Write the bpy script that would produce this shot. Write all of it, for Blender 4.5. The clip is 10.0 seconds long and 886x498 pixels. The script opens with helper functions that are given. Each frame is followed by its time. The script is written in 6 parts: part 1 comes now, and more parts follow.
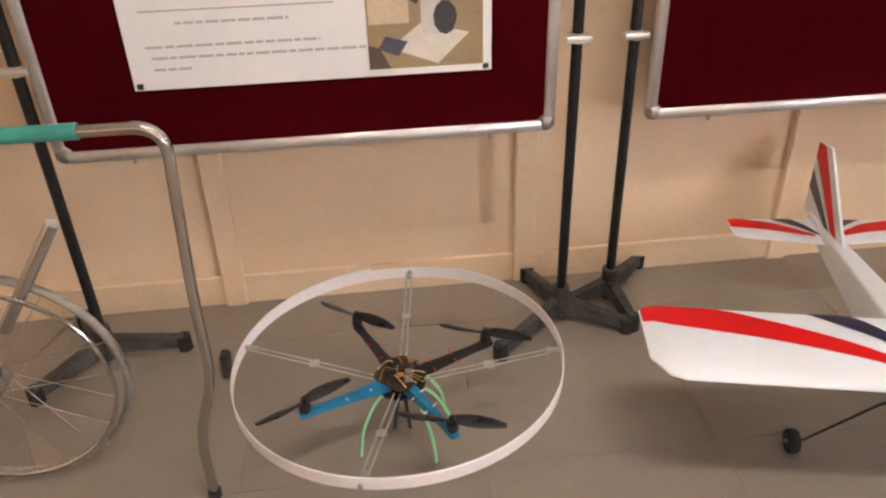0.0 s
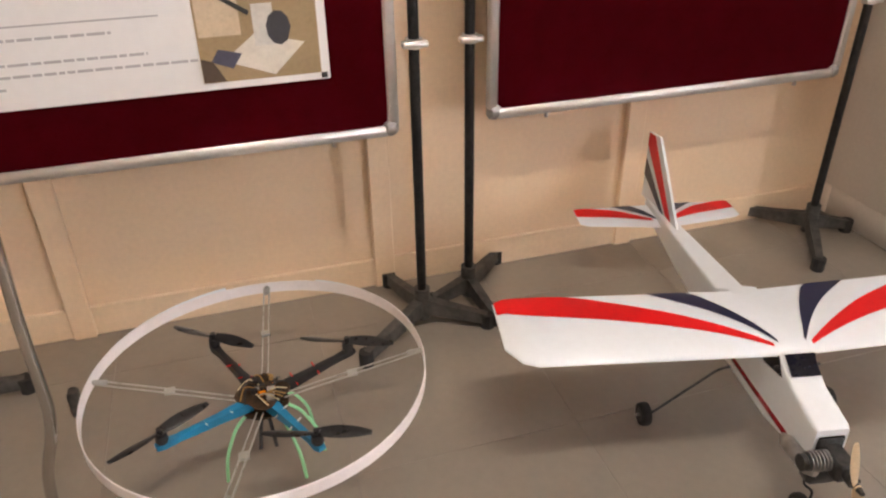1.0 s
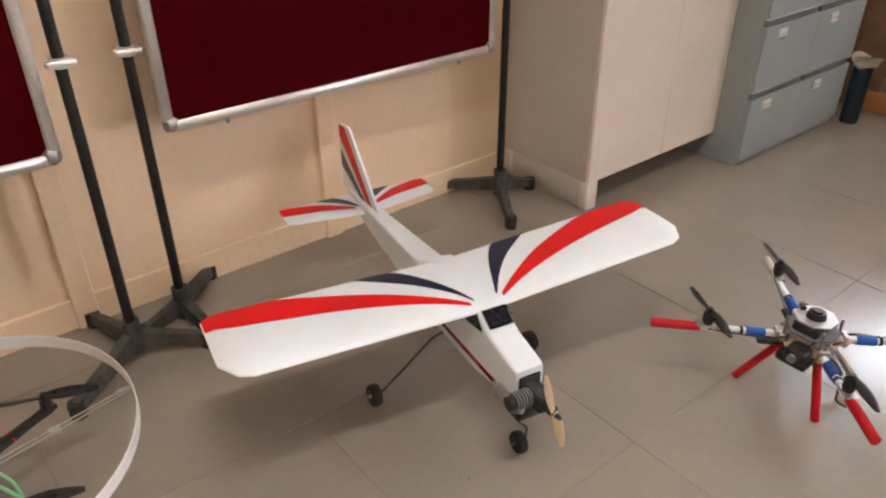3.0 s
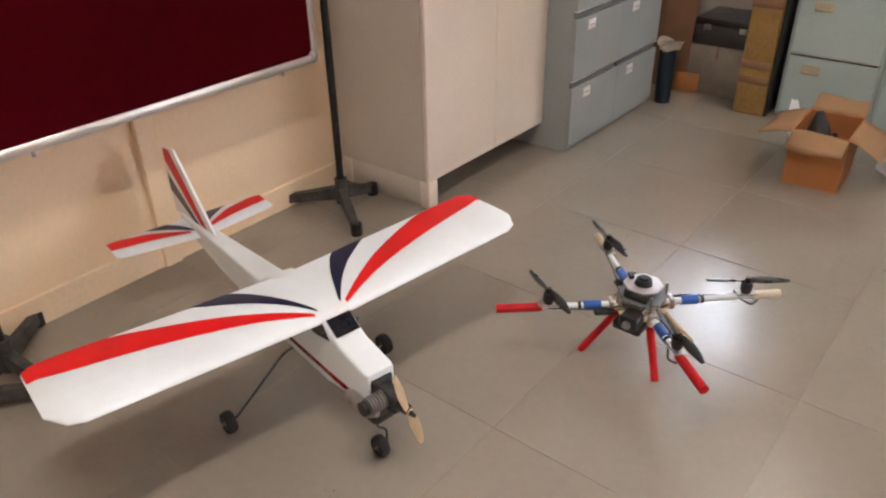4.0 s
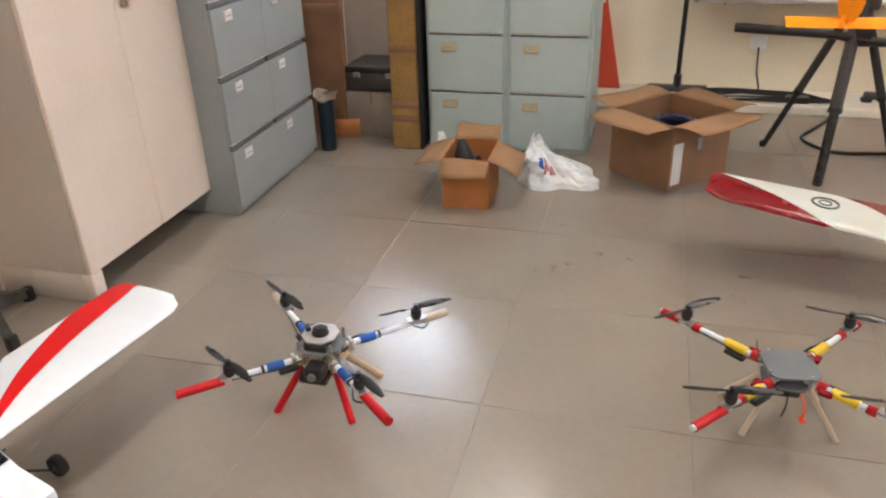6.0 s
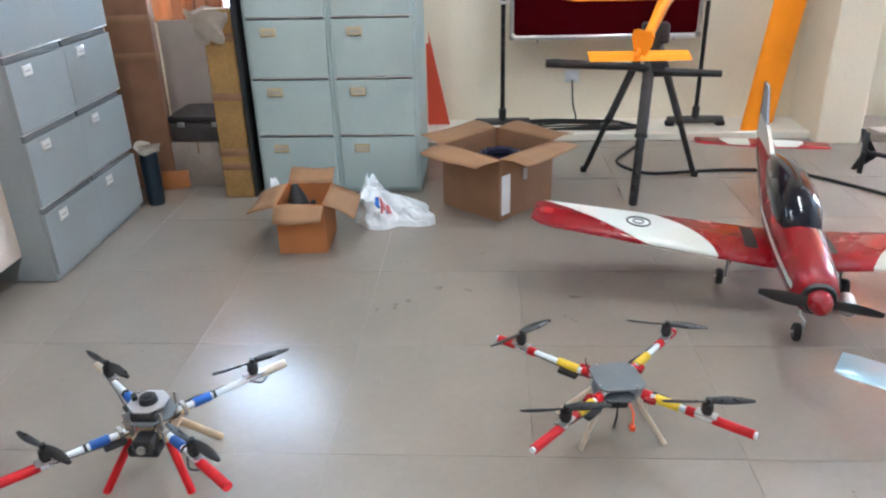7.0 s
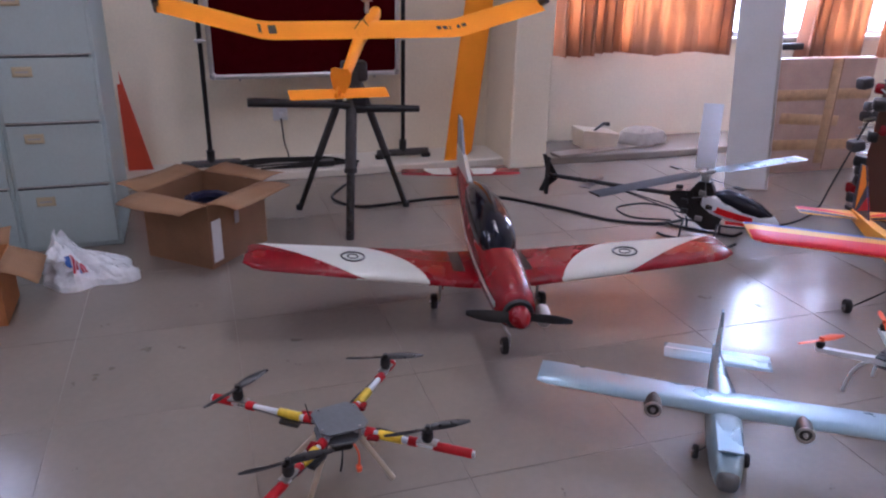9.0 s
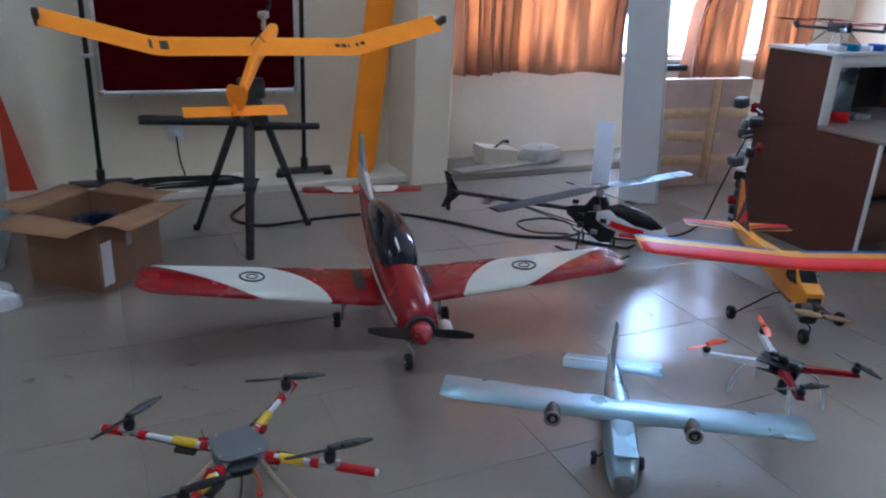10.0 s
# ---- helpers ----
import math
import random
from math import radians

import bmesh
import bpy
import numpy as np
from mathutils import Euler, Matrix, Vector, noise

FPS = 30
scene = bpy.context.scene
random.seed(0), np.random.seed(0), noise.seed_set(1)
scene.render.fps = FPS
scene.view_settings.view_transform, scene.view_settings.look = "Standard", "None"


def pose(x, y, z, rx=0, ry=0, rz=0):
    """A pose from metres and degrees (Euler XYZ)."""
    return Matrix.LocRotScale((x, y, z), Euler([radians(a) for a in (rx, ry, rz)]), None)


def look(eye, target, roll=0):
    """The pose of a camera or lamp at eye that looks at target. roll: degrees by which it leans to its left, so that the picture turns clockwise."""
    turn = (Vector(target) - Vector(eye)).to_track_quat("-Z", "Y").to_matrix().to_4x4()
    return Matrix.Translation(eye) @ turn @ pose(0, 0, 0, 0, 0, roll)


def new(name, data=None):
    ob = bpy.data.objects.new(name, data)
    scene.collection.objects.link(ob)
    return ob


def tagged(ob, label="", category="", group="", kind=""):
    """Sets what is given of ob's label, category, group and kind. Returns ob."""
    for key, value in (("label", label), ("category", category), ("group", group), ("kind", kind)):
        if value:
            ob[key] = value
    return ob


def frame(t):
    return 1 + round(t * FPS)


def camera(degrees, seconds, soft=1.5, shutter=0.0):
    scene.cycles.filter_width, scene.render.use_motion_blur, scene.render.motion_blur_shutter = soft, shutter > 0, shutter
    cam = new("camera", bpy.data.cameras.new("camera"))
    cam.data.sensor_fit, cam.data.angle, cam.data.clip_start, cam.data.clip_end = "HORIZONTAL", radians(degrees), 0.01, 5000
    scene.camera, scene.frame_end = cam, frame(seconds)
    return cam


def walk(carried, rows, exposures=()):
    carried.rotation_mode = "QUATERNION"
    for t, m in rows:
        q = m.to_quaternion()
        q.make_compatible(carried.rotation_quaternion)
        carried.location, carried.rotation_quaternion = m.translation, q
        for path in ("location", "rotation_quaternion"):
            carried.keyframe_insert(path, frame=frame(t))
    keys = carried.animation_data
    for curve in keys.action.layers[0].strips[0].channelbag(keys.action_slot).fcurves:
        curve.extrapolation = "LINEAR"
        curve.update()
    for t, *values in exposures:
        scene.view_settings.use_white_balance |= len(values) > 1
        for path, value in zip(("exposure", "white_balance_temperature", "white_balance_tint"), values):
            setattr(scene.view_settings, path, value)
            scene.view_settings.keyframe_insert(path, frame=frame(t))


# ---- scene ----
cam = camera(61.4, 10.0, soft=2.2)
PATH = [
    (0, (0.086, 0.003, 1.44), (0.257, 1.71, 0.413), -1.8),
    (0.5, (0.117, -0.005, 1.437), (0.428, 1.686, 0.417), -1.3),
    (1, (0.144, -0.016, 1.442), (0.637, 1.633, 0.423), -0.9),
    (1.5, (0.171, -0.028, 1.444), (0.822, 1.565, 0.424), -0.7),
    (2, (0.196, -0.04, 1.442), (1.001, 1.478, 0.418), -0.5),
    (2.5, (0.223, -0.057, 1.444), (1.167, 1.377, 0.418), -0.4),
    (2.7, (0.235, -0.062, 1.452), (1.232, 1.33, 0.42), -0.2),
    (3.8, (0.281, -0.128, 1.435), (1.561, 1.028, 0.424), -1.1),
    (4, (0.297, -0.135, 1.437), (1.629, 0.959, 0.423), -1.1),
    (4.5, (0.317, -0.163, 1.452), (1.765, 0.786, 0.451), -0.9),
    (5, (0.344, -0.202, 1.454), (1.895, 0.605, 0.483), -1.0),
    (5.5, (0.366, -0.236, 1.459), (1.998, 0.42, 0.508), -1.2),
    (5.7, (0.369, -0.257, 1.463), (2.033, 0.333, 0.522), -1.5),
    (6.8, (0.403, -0.366, 1.471), (2.205, -0.178, 0.626), -1.9),
    (7, (0.396, -0.366, 1.475), (2.209, -0.254, 0.639), -1.6),
    (7.5, (0.409, -0.388, 1.471), (2.231, -0.443, 0.648), -1.2),
    (8, (0.431, -0.416, 1.469), (2.248, -0.649, 0.665), -0.2),
    (8.5, (0.445, -0.436, 1.47), (2.242, -0.847, 0.694), 0.5),
    (9, (0.447, -0.461, 1.472), (2.207, -1.041, 0.72), 1.3),
    (9.5, (0.439, -0.473, 1.475), (2.16, -1.182, 0.742), 2.3),
    (10, (0.431, -0.482, 1.474), (2.118, -1.296, 0.773), 2.8),
]
walk(cam, [(t, look(eye, target, roll)) for t, eye, target, roll in PATH],
     [(0, 0.07, 6320, 15), (2.5, 0.0, 6120, 11), (4.5, 0.05, 6050, 11), (5.5, 0.15, 6030, 10), (6.8, 0.49, 5160, 5), (7.4, 0.33, 4660, -3), (8.0, -0.08, 4680, -18),
      (8.4, -0.37, 4960, 24), (9.0, -0.69, 4930, 27), (9.5, -0.84, 4780, 21), (10, -1.0, 4400, 5)])

# world and light
world = bpy.data.worlds.new("world")
scene.world = world
world.use_nodes = True
wn = world.node_tree.nodes
sky = wn.new("ShaderNodeTexSky")
sky.sky_type = "NISHITA"
sky.sun_disc = False
sky.sun_elevation = radians(40)
sky.sun_rotation = radians(70)
world.node_tree.links.new(sky.outputs[0], wn["Background"].inputs[0])
wn["Background"].inputs[1].default_value = 0.12


def area(name, m, w, h, power, colour):
    d = bpy.data.lights.new(name, "AREA")
    d.shape, d.size, d.size_y, d.energy, d.color = "RECTANGLE", w, h, power, colour
    ob = new(name, d)
    ob.matrix_world = m
    return ob


# daylight in the two window openings of the east wall
area("window_light", look((5.90, -4.82, 1.70), (0, -4.82, 1.70)), 3.8, 1.7, 1150, (0.86, 0.93, 1.0))
area("window_light", look((5.90, 1.55, 1.70), (0, 1.55, 1.70)), 1.0, 1.7, 34, (0.86, 0.93, 1.0))
# unseen ceiling tubes, added and balanced to light the room
ADDED_TUBES = (0.6, 0.4, 38), (3.9, 0.3, 13), (0.6, -3.0, 20), (3.9, -1.7, 24)
for tx, ty, power in ADDED_TUBES:
    area("added_tube_light", look((tx, ty, 2.86), (tx, ty, 0)), 1.2, 0.10, power, (1.0, 0.86, 0.70))

# ---------------------------------------------------------------- geometry
class Geo:
    """Vertices and faces of one mesh."""

    def __init__(self):
        self.v, self.f = [], []

    def add(self, vs, fs):
        n = len(self.v)
        self.v += [Vector(p) for p in vs]
        self.f += [[n + i for i in f] for f in fs]
        return self

    def rings(self, rs, caps=True, closed=False):
        n, k = len(rs[0]), len(rs)
        vs = [p for r in rs for p in r]
        fs = []
        for j in range(k if closed else k - 1):
            a, b = j * n, ((j + 1) % k) * n
            fs += [[a + i, a + (i + 1) % n, b + (i + 1) % n, b + i] for i in range(n)]
        if caps and not closed:
            fs += [list(range(n))[::-1], [(k - 1) * n + i for i in range(n)]]
        return self.add(vs, fs)

    def box(self, x0, x1, y0, y1, z0, z1, b=0.0, m=None):
        x0, x1 = min(x0, x1), max(x0, x1)
        y0, y1 = min(y0, y1), max(y0, y1)
        z0, z1 = min(z0, z1), max(z0, z1)
        b = min(b, 0.45 * min(x1 - x0, y1 - y0, z1 - z0))

        def ring(z, i):
            if b <= 0:
                return [(x0, y0, z), (x1, y0, z), (x1, y1, z), (x0, y1, z)]
            a = b + i
            return [(x0 + a, y0 + i, z), (x1 - a, y0 + i, z), (x1 - i, y0 + a, z), (x1 - i, y1 - a, z),
                    (x1 - a, y1 - i, z), (x0 + a, y1 - i, z), (x0 + i, y1 - a, z), (x0 + i, y0 + a, z)]
        rs = [ring(z0, 0), ring(z1, 0)] if b <= 0 else [ring(z0, b * 0.6), ring(z0 + b, 0), ring(z1 - b, 0), ring(z1, b * 0.6)]
        if m is not None:
            rs = [[m @ Vector(p) for p in r] for r in rs]
        return self.rings(rs)

    def tube(self, pts, r, n=8, closed=False):
        pts = [Vector(p) for p in pts]
        rs, k = [], len(pts)
        up = None
        for i, p in enumerate(pts):
            a = pts[(i - 1) % k] if closed else pts[max(i - 1, 0)]
            c = pts[(i + 1) % k] if closed else pts[min(i + 1, k - 1)]
            d = (c - a).normalized()
            if up is None:
                up = Vector((0, 0, 1)) if abs(d.z) < 0.9 else Vector((1, 0, 0))
            u = (up - d * up.dot(d)).normalized()
            up = u
            w = d.cross(u)
            rr = r[i] if isinstance(r, (list, tuple)) else r
            rs.append([p + (u * math.cos(2 * math.pi * j / n) + w * math.sin(2 * math.pi * j / n)) * rr for j in range(n)])
        return self.rings(rs, closed=closed)

    def prism(self, poly, h, m=None):
        """A polygon in x, y, raised from 0 to h."""
        rs = [[Vector((x, y, 0)) for x, y in poly], [Vector((x, y, h)) for x, y in poly]]
        if m is not None:
            rs = [[m @ p for p in r] for r in rs]
        return self.rings(rs)

    def grid(self, fn, us, vs):
        n = len(vs)
        pts = [fn(u, v) for u in us for v in vs]
        return self.add(pts, [[i * n + j, i * n + j + 1, (i + 1) * n + j + 1, (i + 1) * n + j]
                              for i in range(len(us) - 1) for j in range(n - 1)])

    def ball(self, c, r, n=10, squash=1.0):
        c = Vector(c)
        rs = []
        for j in range(1, n // 2 + 1):
            a = math.pi * j / (n // 2 + 1)
            rs.append([c + Vector((r * math.sin(a) * math.cos(2 * math.pi * i / n), r * math.sin(a) * math.sin(2 * math.pi * i / n),
                                   r * squash * math.cos(a))) for i in range(n)])
        return self.rings(rs)


def mesh_of(name, g, mat, smooth=True, angle=38):
    me = bpy.data.meshes.new(name)
    me.from_pydata([tuple(p) for p in g.v], [], g.f)
    bm = bmesh.new()
    bm.from_mesh(me)
    bmesh.ops.recalc_face_normals(bm, faces=bm.faces)
    bm.to_mesh(me)
    bm.free()
    for m in mat if isinstance(mat, (list, tuple)) else [mat]:
        me.materials.append(m)
    if smooth:
        for p in me.polygons:
            p.use_smooth = True
        me.set_sharp_from_angle(angle=radians(angle))
    return me


def part(name, g, mat, parent=None, label="", smooth=True, kind=""):
    ob = new(name, mesh_of(name, g, mat, smooth))
    if parent is not None:
        ob.parent = parent
    return tagged(ob, label, kind=kind)


def thing(name, m, label, category, group=""):
    ob = new(name)
    ob.empty_display_size = 0.1
    ob.matrix_world = m
    return tagged(ob, label, category, group)


def structure(name, g, mat, label="", smooth=False, category=""):
    return tagged(part(name, g, mat, smooth=smooth), label, category or name.split("_")[0], kind="structure")


def lin(a, b, n):
    return [a + (b - a) * i / (n - 1) for i in range(n)]


def circle(c, r, n, ax="z", a0=0.0, a1=360.0):
    out = []
    full = abs(a1 - a0) >= 360
    for i in range(n):
        a = radians(a0 + (a1 - a0) * i / (n if full else n - 1))
        u, w = r * math.cos(a), r * math.sin(a)
        out.append({"z": (c[0] + u, c[1] + w, c[2]), "y": (c[0] + u, c[1], c[2] + w), "x": (c[0], c[1] + u, c[2] + w)}[ax])
    return out


def arc_path(pts, r, n=6):
    """A line of points with rounded corners."""
    pts = [Vector(p) for p in pts]
    out = [pts[0]]
    for a, b, c in zip(pts, pts[1:], pts[2:]):
        d0, d1 = (a - b), (c - b)
        k = min(r, 0.45 * d0.length, 0.45 * d1.length)
        p0, p1 = b + d0.normalized() * k, b + d1.normalized() * k
        out += [p0 * (1 - t) ** 2 + b * 2 * t * (1 - t) + p1 * t * t for t in lin(0, 1, n)]
    return out + [pts[-1]]


# ---------------------------------------------------------------- materials
def material(name, colour, rough=0.6, metal=0.0, vary=0.12, scale=6.0, fine=90.0, bump=0.15, rough_vary=0.1, coat=0.0, random_obj=0.0, tone=None, spec=0.5):
    """A painted or solid surface with broad stains, a fine grain and slight relief."""
    m = bpy.data.materials.new(name)
    m.use_nodes = True
    nt = m.node_tree
    nd, lk = nt.nodes, nt.links
    bsdf = nd["Principled BSDF"]
    co = nd.new("ShaderNodeTexCoord")
    big, small = nd.new("ShaderNodeTexNoise"), nd.new("ShaderNodeTexNoise")
    big.inputs["Scale"].default_value, big.inputs["Detail"].default_value = scale, 5
    small.inputs["Scale"].default_value, small.inputs["Detail"].default_value = fine, 3
    lk.new(co.outputs["Object"], big.inputs["Vector"])
    lk.new(co.outputs["Object"], small.inputs["Vector"])
    mixn = nd.new("ShaderNodeMix")
    mixn.data_type = "FLOAT"
    mixn.inputs[0].default_value = 0.35
    lk.new(big.outputs[0], mixn.inputs[2])
    lk.new(small.outputs[0], mixn.inputs[3])
    ramp = nd.new("ShaderNodeValToRGB")
    dark = tone or tuple(c * (1 - vary * 1.6) for c in colour)
    lite = tuple(min(1.0, c * (1 + vary)) for c in colour)
    ramp.color_ramp.elements[0].position, ramp.color_ramp.elements[1].position = 0.32, 0.68
    ramp.color_ramp.elements[0].color, ramp.color_ramp.elements[1].color = (*dark, 1), (*lite, 1)
    lk.new(mixn.outputs[0], ramp.inputs[0])
    last = ramp.outputs[0]
    if random_obj:
        info = nd.new("ShaderNodeObjectInfo")
        hsv = nd.new("ShaderNodeHueSaturation")
        mr = nd.new("ShaderNodeMapRange")
        mr.inputs[3].default_value, mr.inputs[4].default_value = 1 - random_obj, 1 + random_obj
        lk.new(info.outputs["Random"], mr.inputs[0])
        lk.new(mr.outputs[0], hsv.inputs["Value"])
        lk.new(last, hsv.inputs["Color"])
        last = hsv.outputs[0]
    lk.new(last, bsdf.inputs["Base Color"])
    rr = nd.new("ShaderNodeMapRange")
    rr.inputs[3].default_value, rr.inputs[4].default_value = max(0.02, rough - rough_vary), min(1, rough + rough_vary)
    lk.new(big.outputs[0], rr.inputs[0])
    lk.new(rr.outputs[0], bsdf.inputs["Roughness"])
    bsdf.inputs["Metallic"].default_value = metal
    bsdf.inputs["Coat Weight"].default_value = coat
    bsdf.inputs["Specular IOR Level"].default_value = spec
    if bump:
        bp = nd.new("ShaderNodeBump")
        bp.inputs["Strength"].default_value, bp.inputs["Distance"].default_value = bump, 0.004
        lk.new(small.outputs[0], bp.inputs["Height"])
        lk.new(bp.outputs[0], bsdf.inputs["Normal"])
    return m


M = {}
M["floor"] = material("floor_tile", (0.285, 0.25, 0.212), 0.225, vary=0.05, scale=2.6, fine=38, bump=0.02, rough_vary=0.035, random_obj=0.02, spec=1.0)
M["joint"] = material("floor_joint", (0.25, 0.218, 0.185), 0.4, scale=5)
M["wall"] = material("cream_paint", (0.82, 0.625, 0.435), 0.5, vary=0.06, scale=1.3, fine=60, bump=0.08)
# wall cream lightened: the east wall's brighter light is put into the colour
M["wall_e"] = material("cream_paint_lightened", (0.84, 0.77, 0.62), 0.5, vary=0.06, scale=1.3, fine=60, bump=0.08)
M["skirt"] = material("cream_gloss_paint", (0.82, 0.635, 0.445), 0.38, vary=0.07, scale=2.5, fine=60, bump=0.06)
M["ceiling"] = material("white_ceiling", (0.80, 0.78, 0.74), 0.8, vary=0.04, scale=1.5)
M["ledge"] = material("white_stone_ledge", (0.76, 0.72, 0.64), 0.35, vary=0.08, scale=3)
M["felt"] = material("maroon_felt", (0.047, 0.0009, 0.0034), 0.95, vary=0.15, scale=14, fine=320, bump=0.3, tone=(0.036, 0.0007, 0.0018), spec=0.02)
M["alu"] = material("aluminium_trim", (0.72, 0.71, 0.70), 0.34, metal=0.85, vary=0.08, scale=9, bump=0.03)
M["chrome"] = material("chrome", (0.56, 0.545, 0.52), 0.14, metal=1.0, vary=0.06, scale=8, bump=0.0, rough_vary=0.06)
M["black_paint"] = material("worn_black_paint", (0.014, 0.0135, 0.013), 0.42, vary=0.9, scale=26, fine=70, bump=0.2, tone=(0.003, 0.003, 0.0035), spec=0.3)
M["black"] = material("black_plastic", (0.018, 0.018, 0.02), 0.4, vary=0.25, scale=20, bump=0.08)
M["rubber"] = material("black_rubber", (0.022, 0.021, 0.021), 0.8, vary=0.3, scale=30, bump=0.2)
M["carbon"] = material("carbon_black", (0.014, 0.014, 0.016), 0.3, vary=0.3, scale=60, bump=0.05)
M["paper"] = material("white_paper", (0.80, 0.80, 0.81), 0.6, vary=0.03, scale=4, fine=40, bump=0.03)
M["ink"] = material("grey_print", (0.46, 0.46, 0.49), 0.7, vary=0.1)
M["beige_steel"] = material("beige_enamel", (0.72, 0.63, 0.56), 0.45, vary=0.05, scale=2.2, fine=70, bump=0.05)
# darker copy of the door beige: the cupboard side's shade is in the colour
M["beige_side"] = material("shaded_beige_enamel", (0.55, 0.50, 0.45), 0.45, vary=0.06, scale=2.2, fine=70, bump=0.05)
# grey darkened, pale blue lightened: part of their uneven light is in the paint
M["grey_steel"] = material("grey_enamel_steel", (0.305, 0.335, 0.35), 0.55, vary=0.06, scale=2.4, fine=70, bump=0.05)
M["blue_steel"] = material("pale_blue_grey_steel", (0.49, 0.595, 0.61), 0.6, vary=0.06, scale=2.4, fine=70, bump=0.05)
M["matt_grey"] = material("matt_dark_grey_paint", (0.05, 0.05, 0.055), 0.7, spec=0.1)
# recess shade of the drawer pulls, put into the strip's colour
M["slot"] = material("shaded_steel_slot", (0.16, 0.17, 0.18), 0.6)
# cardboard darkened: the tall carton's shadow is put into the colour
M["brown_card"] = material("darkened_brown_cardboard", (0.24, 0.125, 0.07), 0.8, vary=0.14, scale=7, fine=160, bump=0.12)
M["fin_grey"] = material("blue_grey_paint", (0.30, 0.33, 0.40), 0.4, vary=0.1)
M["gap"] = material("hole_shade", (0.05, 0.05, 0.05), 0.8)
M["tag"] = material("label_card", (0.78, 0.77, 0.74), 0.5, vary=0.05)
M["tag_y"] = material("yellowed_label_card", (0.58, 0.51, 0.34), 0.5, vary=0.08)
M["card"] = material("brown_cardboard", (0.28, 0.155, 0.082), 0.8, vary=0.12, scale=7, fine=160, bump=0.12)
M["card_in"] = material("inner_cardboard", (0.34, 0.195, 0.10), 0.8, vary=0.10, scale=7, fine=160, bump=0.12)
M["card_orange"] = material("orange_cardboard", (0.45, 0.18, 0.055), 0.75, vary=0.12, scale=7, fine=160, bump=0.12)
M["polybag"] = material("white_polythene", (0.84, 0.89, 0.96), 0.28, vary=0.06, scale=14, bump=0.05)
M["red_print"] = material("red_print", (0.5, 0.03, 0.05), 0.5)
M["wood"] = material("brown_laminate", (0.10, 0.034, 0.02), 0.42, vary=0.15, scale=4, fine=60, bump=0.06)
M["pale_wood"] = material("pale_wood", (0.62, 0.47, 0.30), 0.6, vary=0.12, scale=14)
M["timber"] = material("yellow_brown_packing", (0.36, 0.215, 0.065), 0.7, vary=0.22, scale=5, fine=60)
M["white"] = material("white_film", (0.82, 0.88, 0.95), 0.36, vary=0.03, scale=5, fine=50, bump=0.03)
M["red"] = material("red_film", (0.72, 0.010, 0.012), 0.42, vary=0.08, scale=6, bump=0.03, spec=0.3)
M["sleeve"] = material("red_foam_sleeve", (0.52, 0.010, 0.016), 0.5, vary=0.12, scale=18, bump=0.1, spec=0.3)
M["navy"] = material("navy_film", (0.014, 0.018, 0.055), 0.35, vary=0.15, scale=6, bump=0.03, coat=0.1)
M["crimson"] = material("crimson_paint", (0.25, 0.004, 0.010), 0.26, vary=0.14, scale=5, bump=0.02, coat=0.06, spec=0.38)
M["offwhite"] = material("greenish_white_paint", (0.68, 0.70, 0.65), 0.35, vary=0.06, scale=5, bump=0.02)
M["steel"] = material("dull_steel", (0.45, 0.44, 0.43), 0.38, metal=0.9, vary=0.2, scale=25, bump=0.08)
M["plate_metal"] = material("brushed_plate", (0.50, 0.49, 0.50), 0.36, metal=0.7, vary=0.12, scale=20, bump=0.05)
M["engine"] = material("oily_engine_metal", (0.06, 0.06, 0.06), 0.42, metal=0.6, vary=0.4, scale=30, bump=0.15)
M["smoke"] = material("smoked_canopy", (0.010, 0.010, 0.018), 0.12, vary=0.1, scale=5, bump=0.0, rough_vary=0.03, spec=0.4)
M["silver"] = material("silver_blue_film", (0.34, 0.48, 0.58), 0.28, metal=0.55, rough_vary=0.04, vary=0.04, scale=6, bump=0.03)
M["orange_y"] = material("orange_yellow_paint", (0.96, 0.32, 0.001), 0.46, vary=0.06, scale=5, bump=0.02, spec=0.25)
M["orange"] = material("orange_plastic", (0.85, 0.11, 0.02), 0.4, vary=0.08)
M["yellow"] = material("yellow_film", (0.88, 0.37, 0.006), 0.35, vary=0.06, scale=5, bump=0.02)
M["blue"] = material("blue_plastic", (0.012, 0.21, 0.42), 0.35, vary=0.12, scale=20)
M["yellow_tape"] = material("bright_yellow_tape", (0.80, 0.58, 0.02), 0.4, vary=0.1, scale=20)
M["royal"] = material("royal_blue_tape", (0.02, 0.10, 0.42), 0.4, vary=0.15, scale=20)
M["green"] = material("pale_green_plastic", (0.30, 0.72, 0.38), 0.4, vary=0.08)
M["pcb"] = material("brown_circuit_board", (0.055, 0.030, 0.014), 0.5, vary=0.5, scale=60, fine=200, bump=0.2)
M["grey_plate"] = material("grey_plate", (0.15, 0.165, 0.18), 0.45, vary=0.1, scale=10)
M["teal"] = material("teal_grip", (0.05, 0.30, 0.26), 0.5, vary=0.15, scale=15)
M["blue_bottle"] = material("dark_navy_plastic", (0.006, 0.020, 0.036), 0.35, vary=0.15)
M["cable"] = material("black_cable", (0.015, 0.015, 0.016), 0.5)
M["board_mdf"] = material("grey_brown_board", (0.34, 0.29, 0.25), 0.6, vary=0.15, scale=6)
M["column"] = material("white_laminate", (0.80, 0.83, 0.87), 0.4, vary=0.04, scale=3)
M["dark_box"] = material("dark_grey_box", (0.07, 0.065, 0.065), 0.6, vary=0.25, scale=8)
M["red_orange"] = material("orange_red_film", (0.62, 0.075, 0.03), 0.4, vary=0.08)
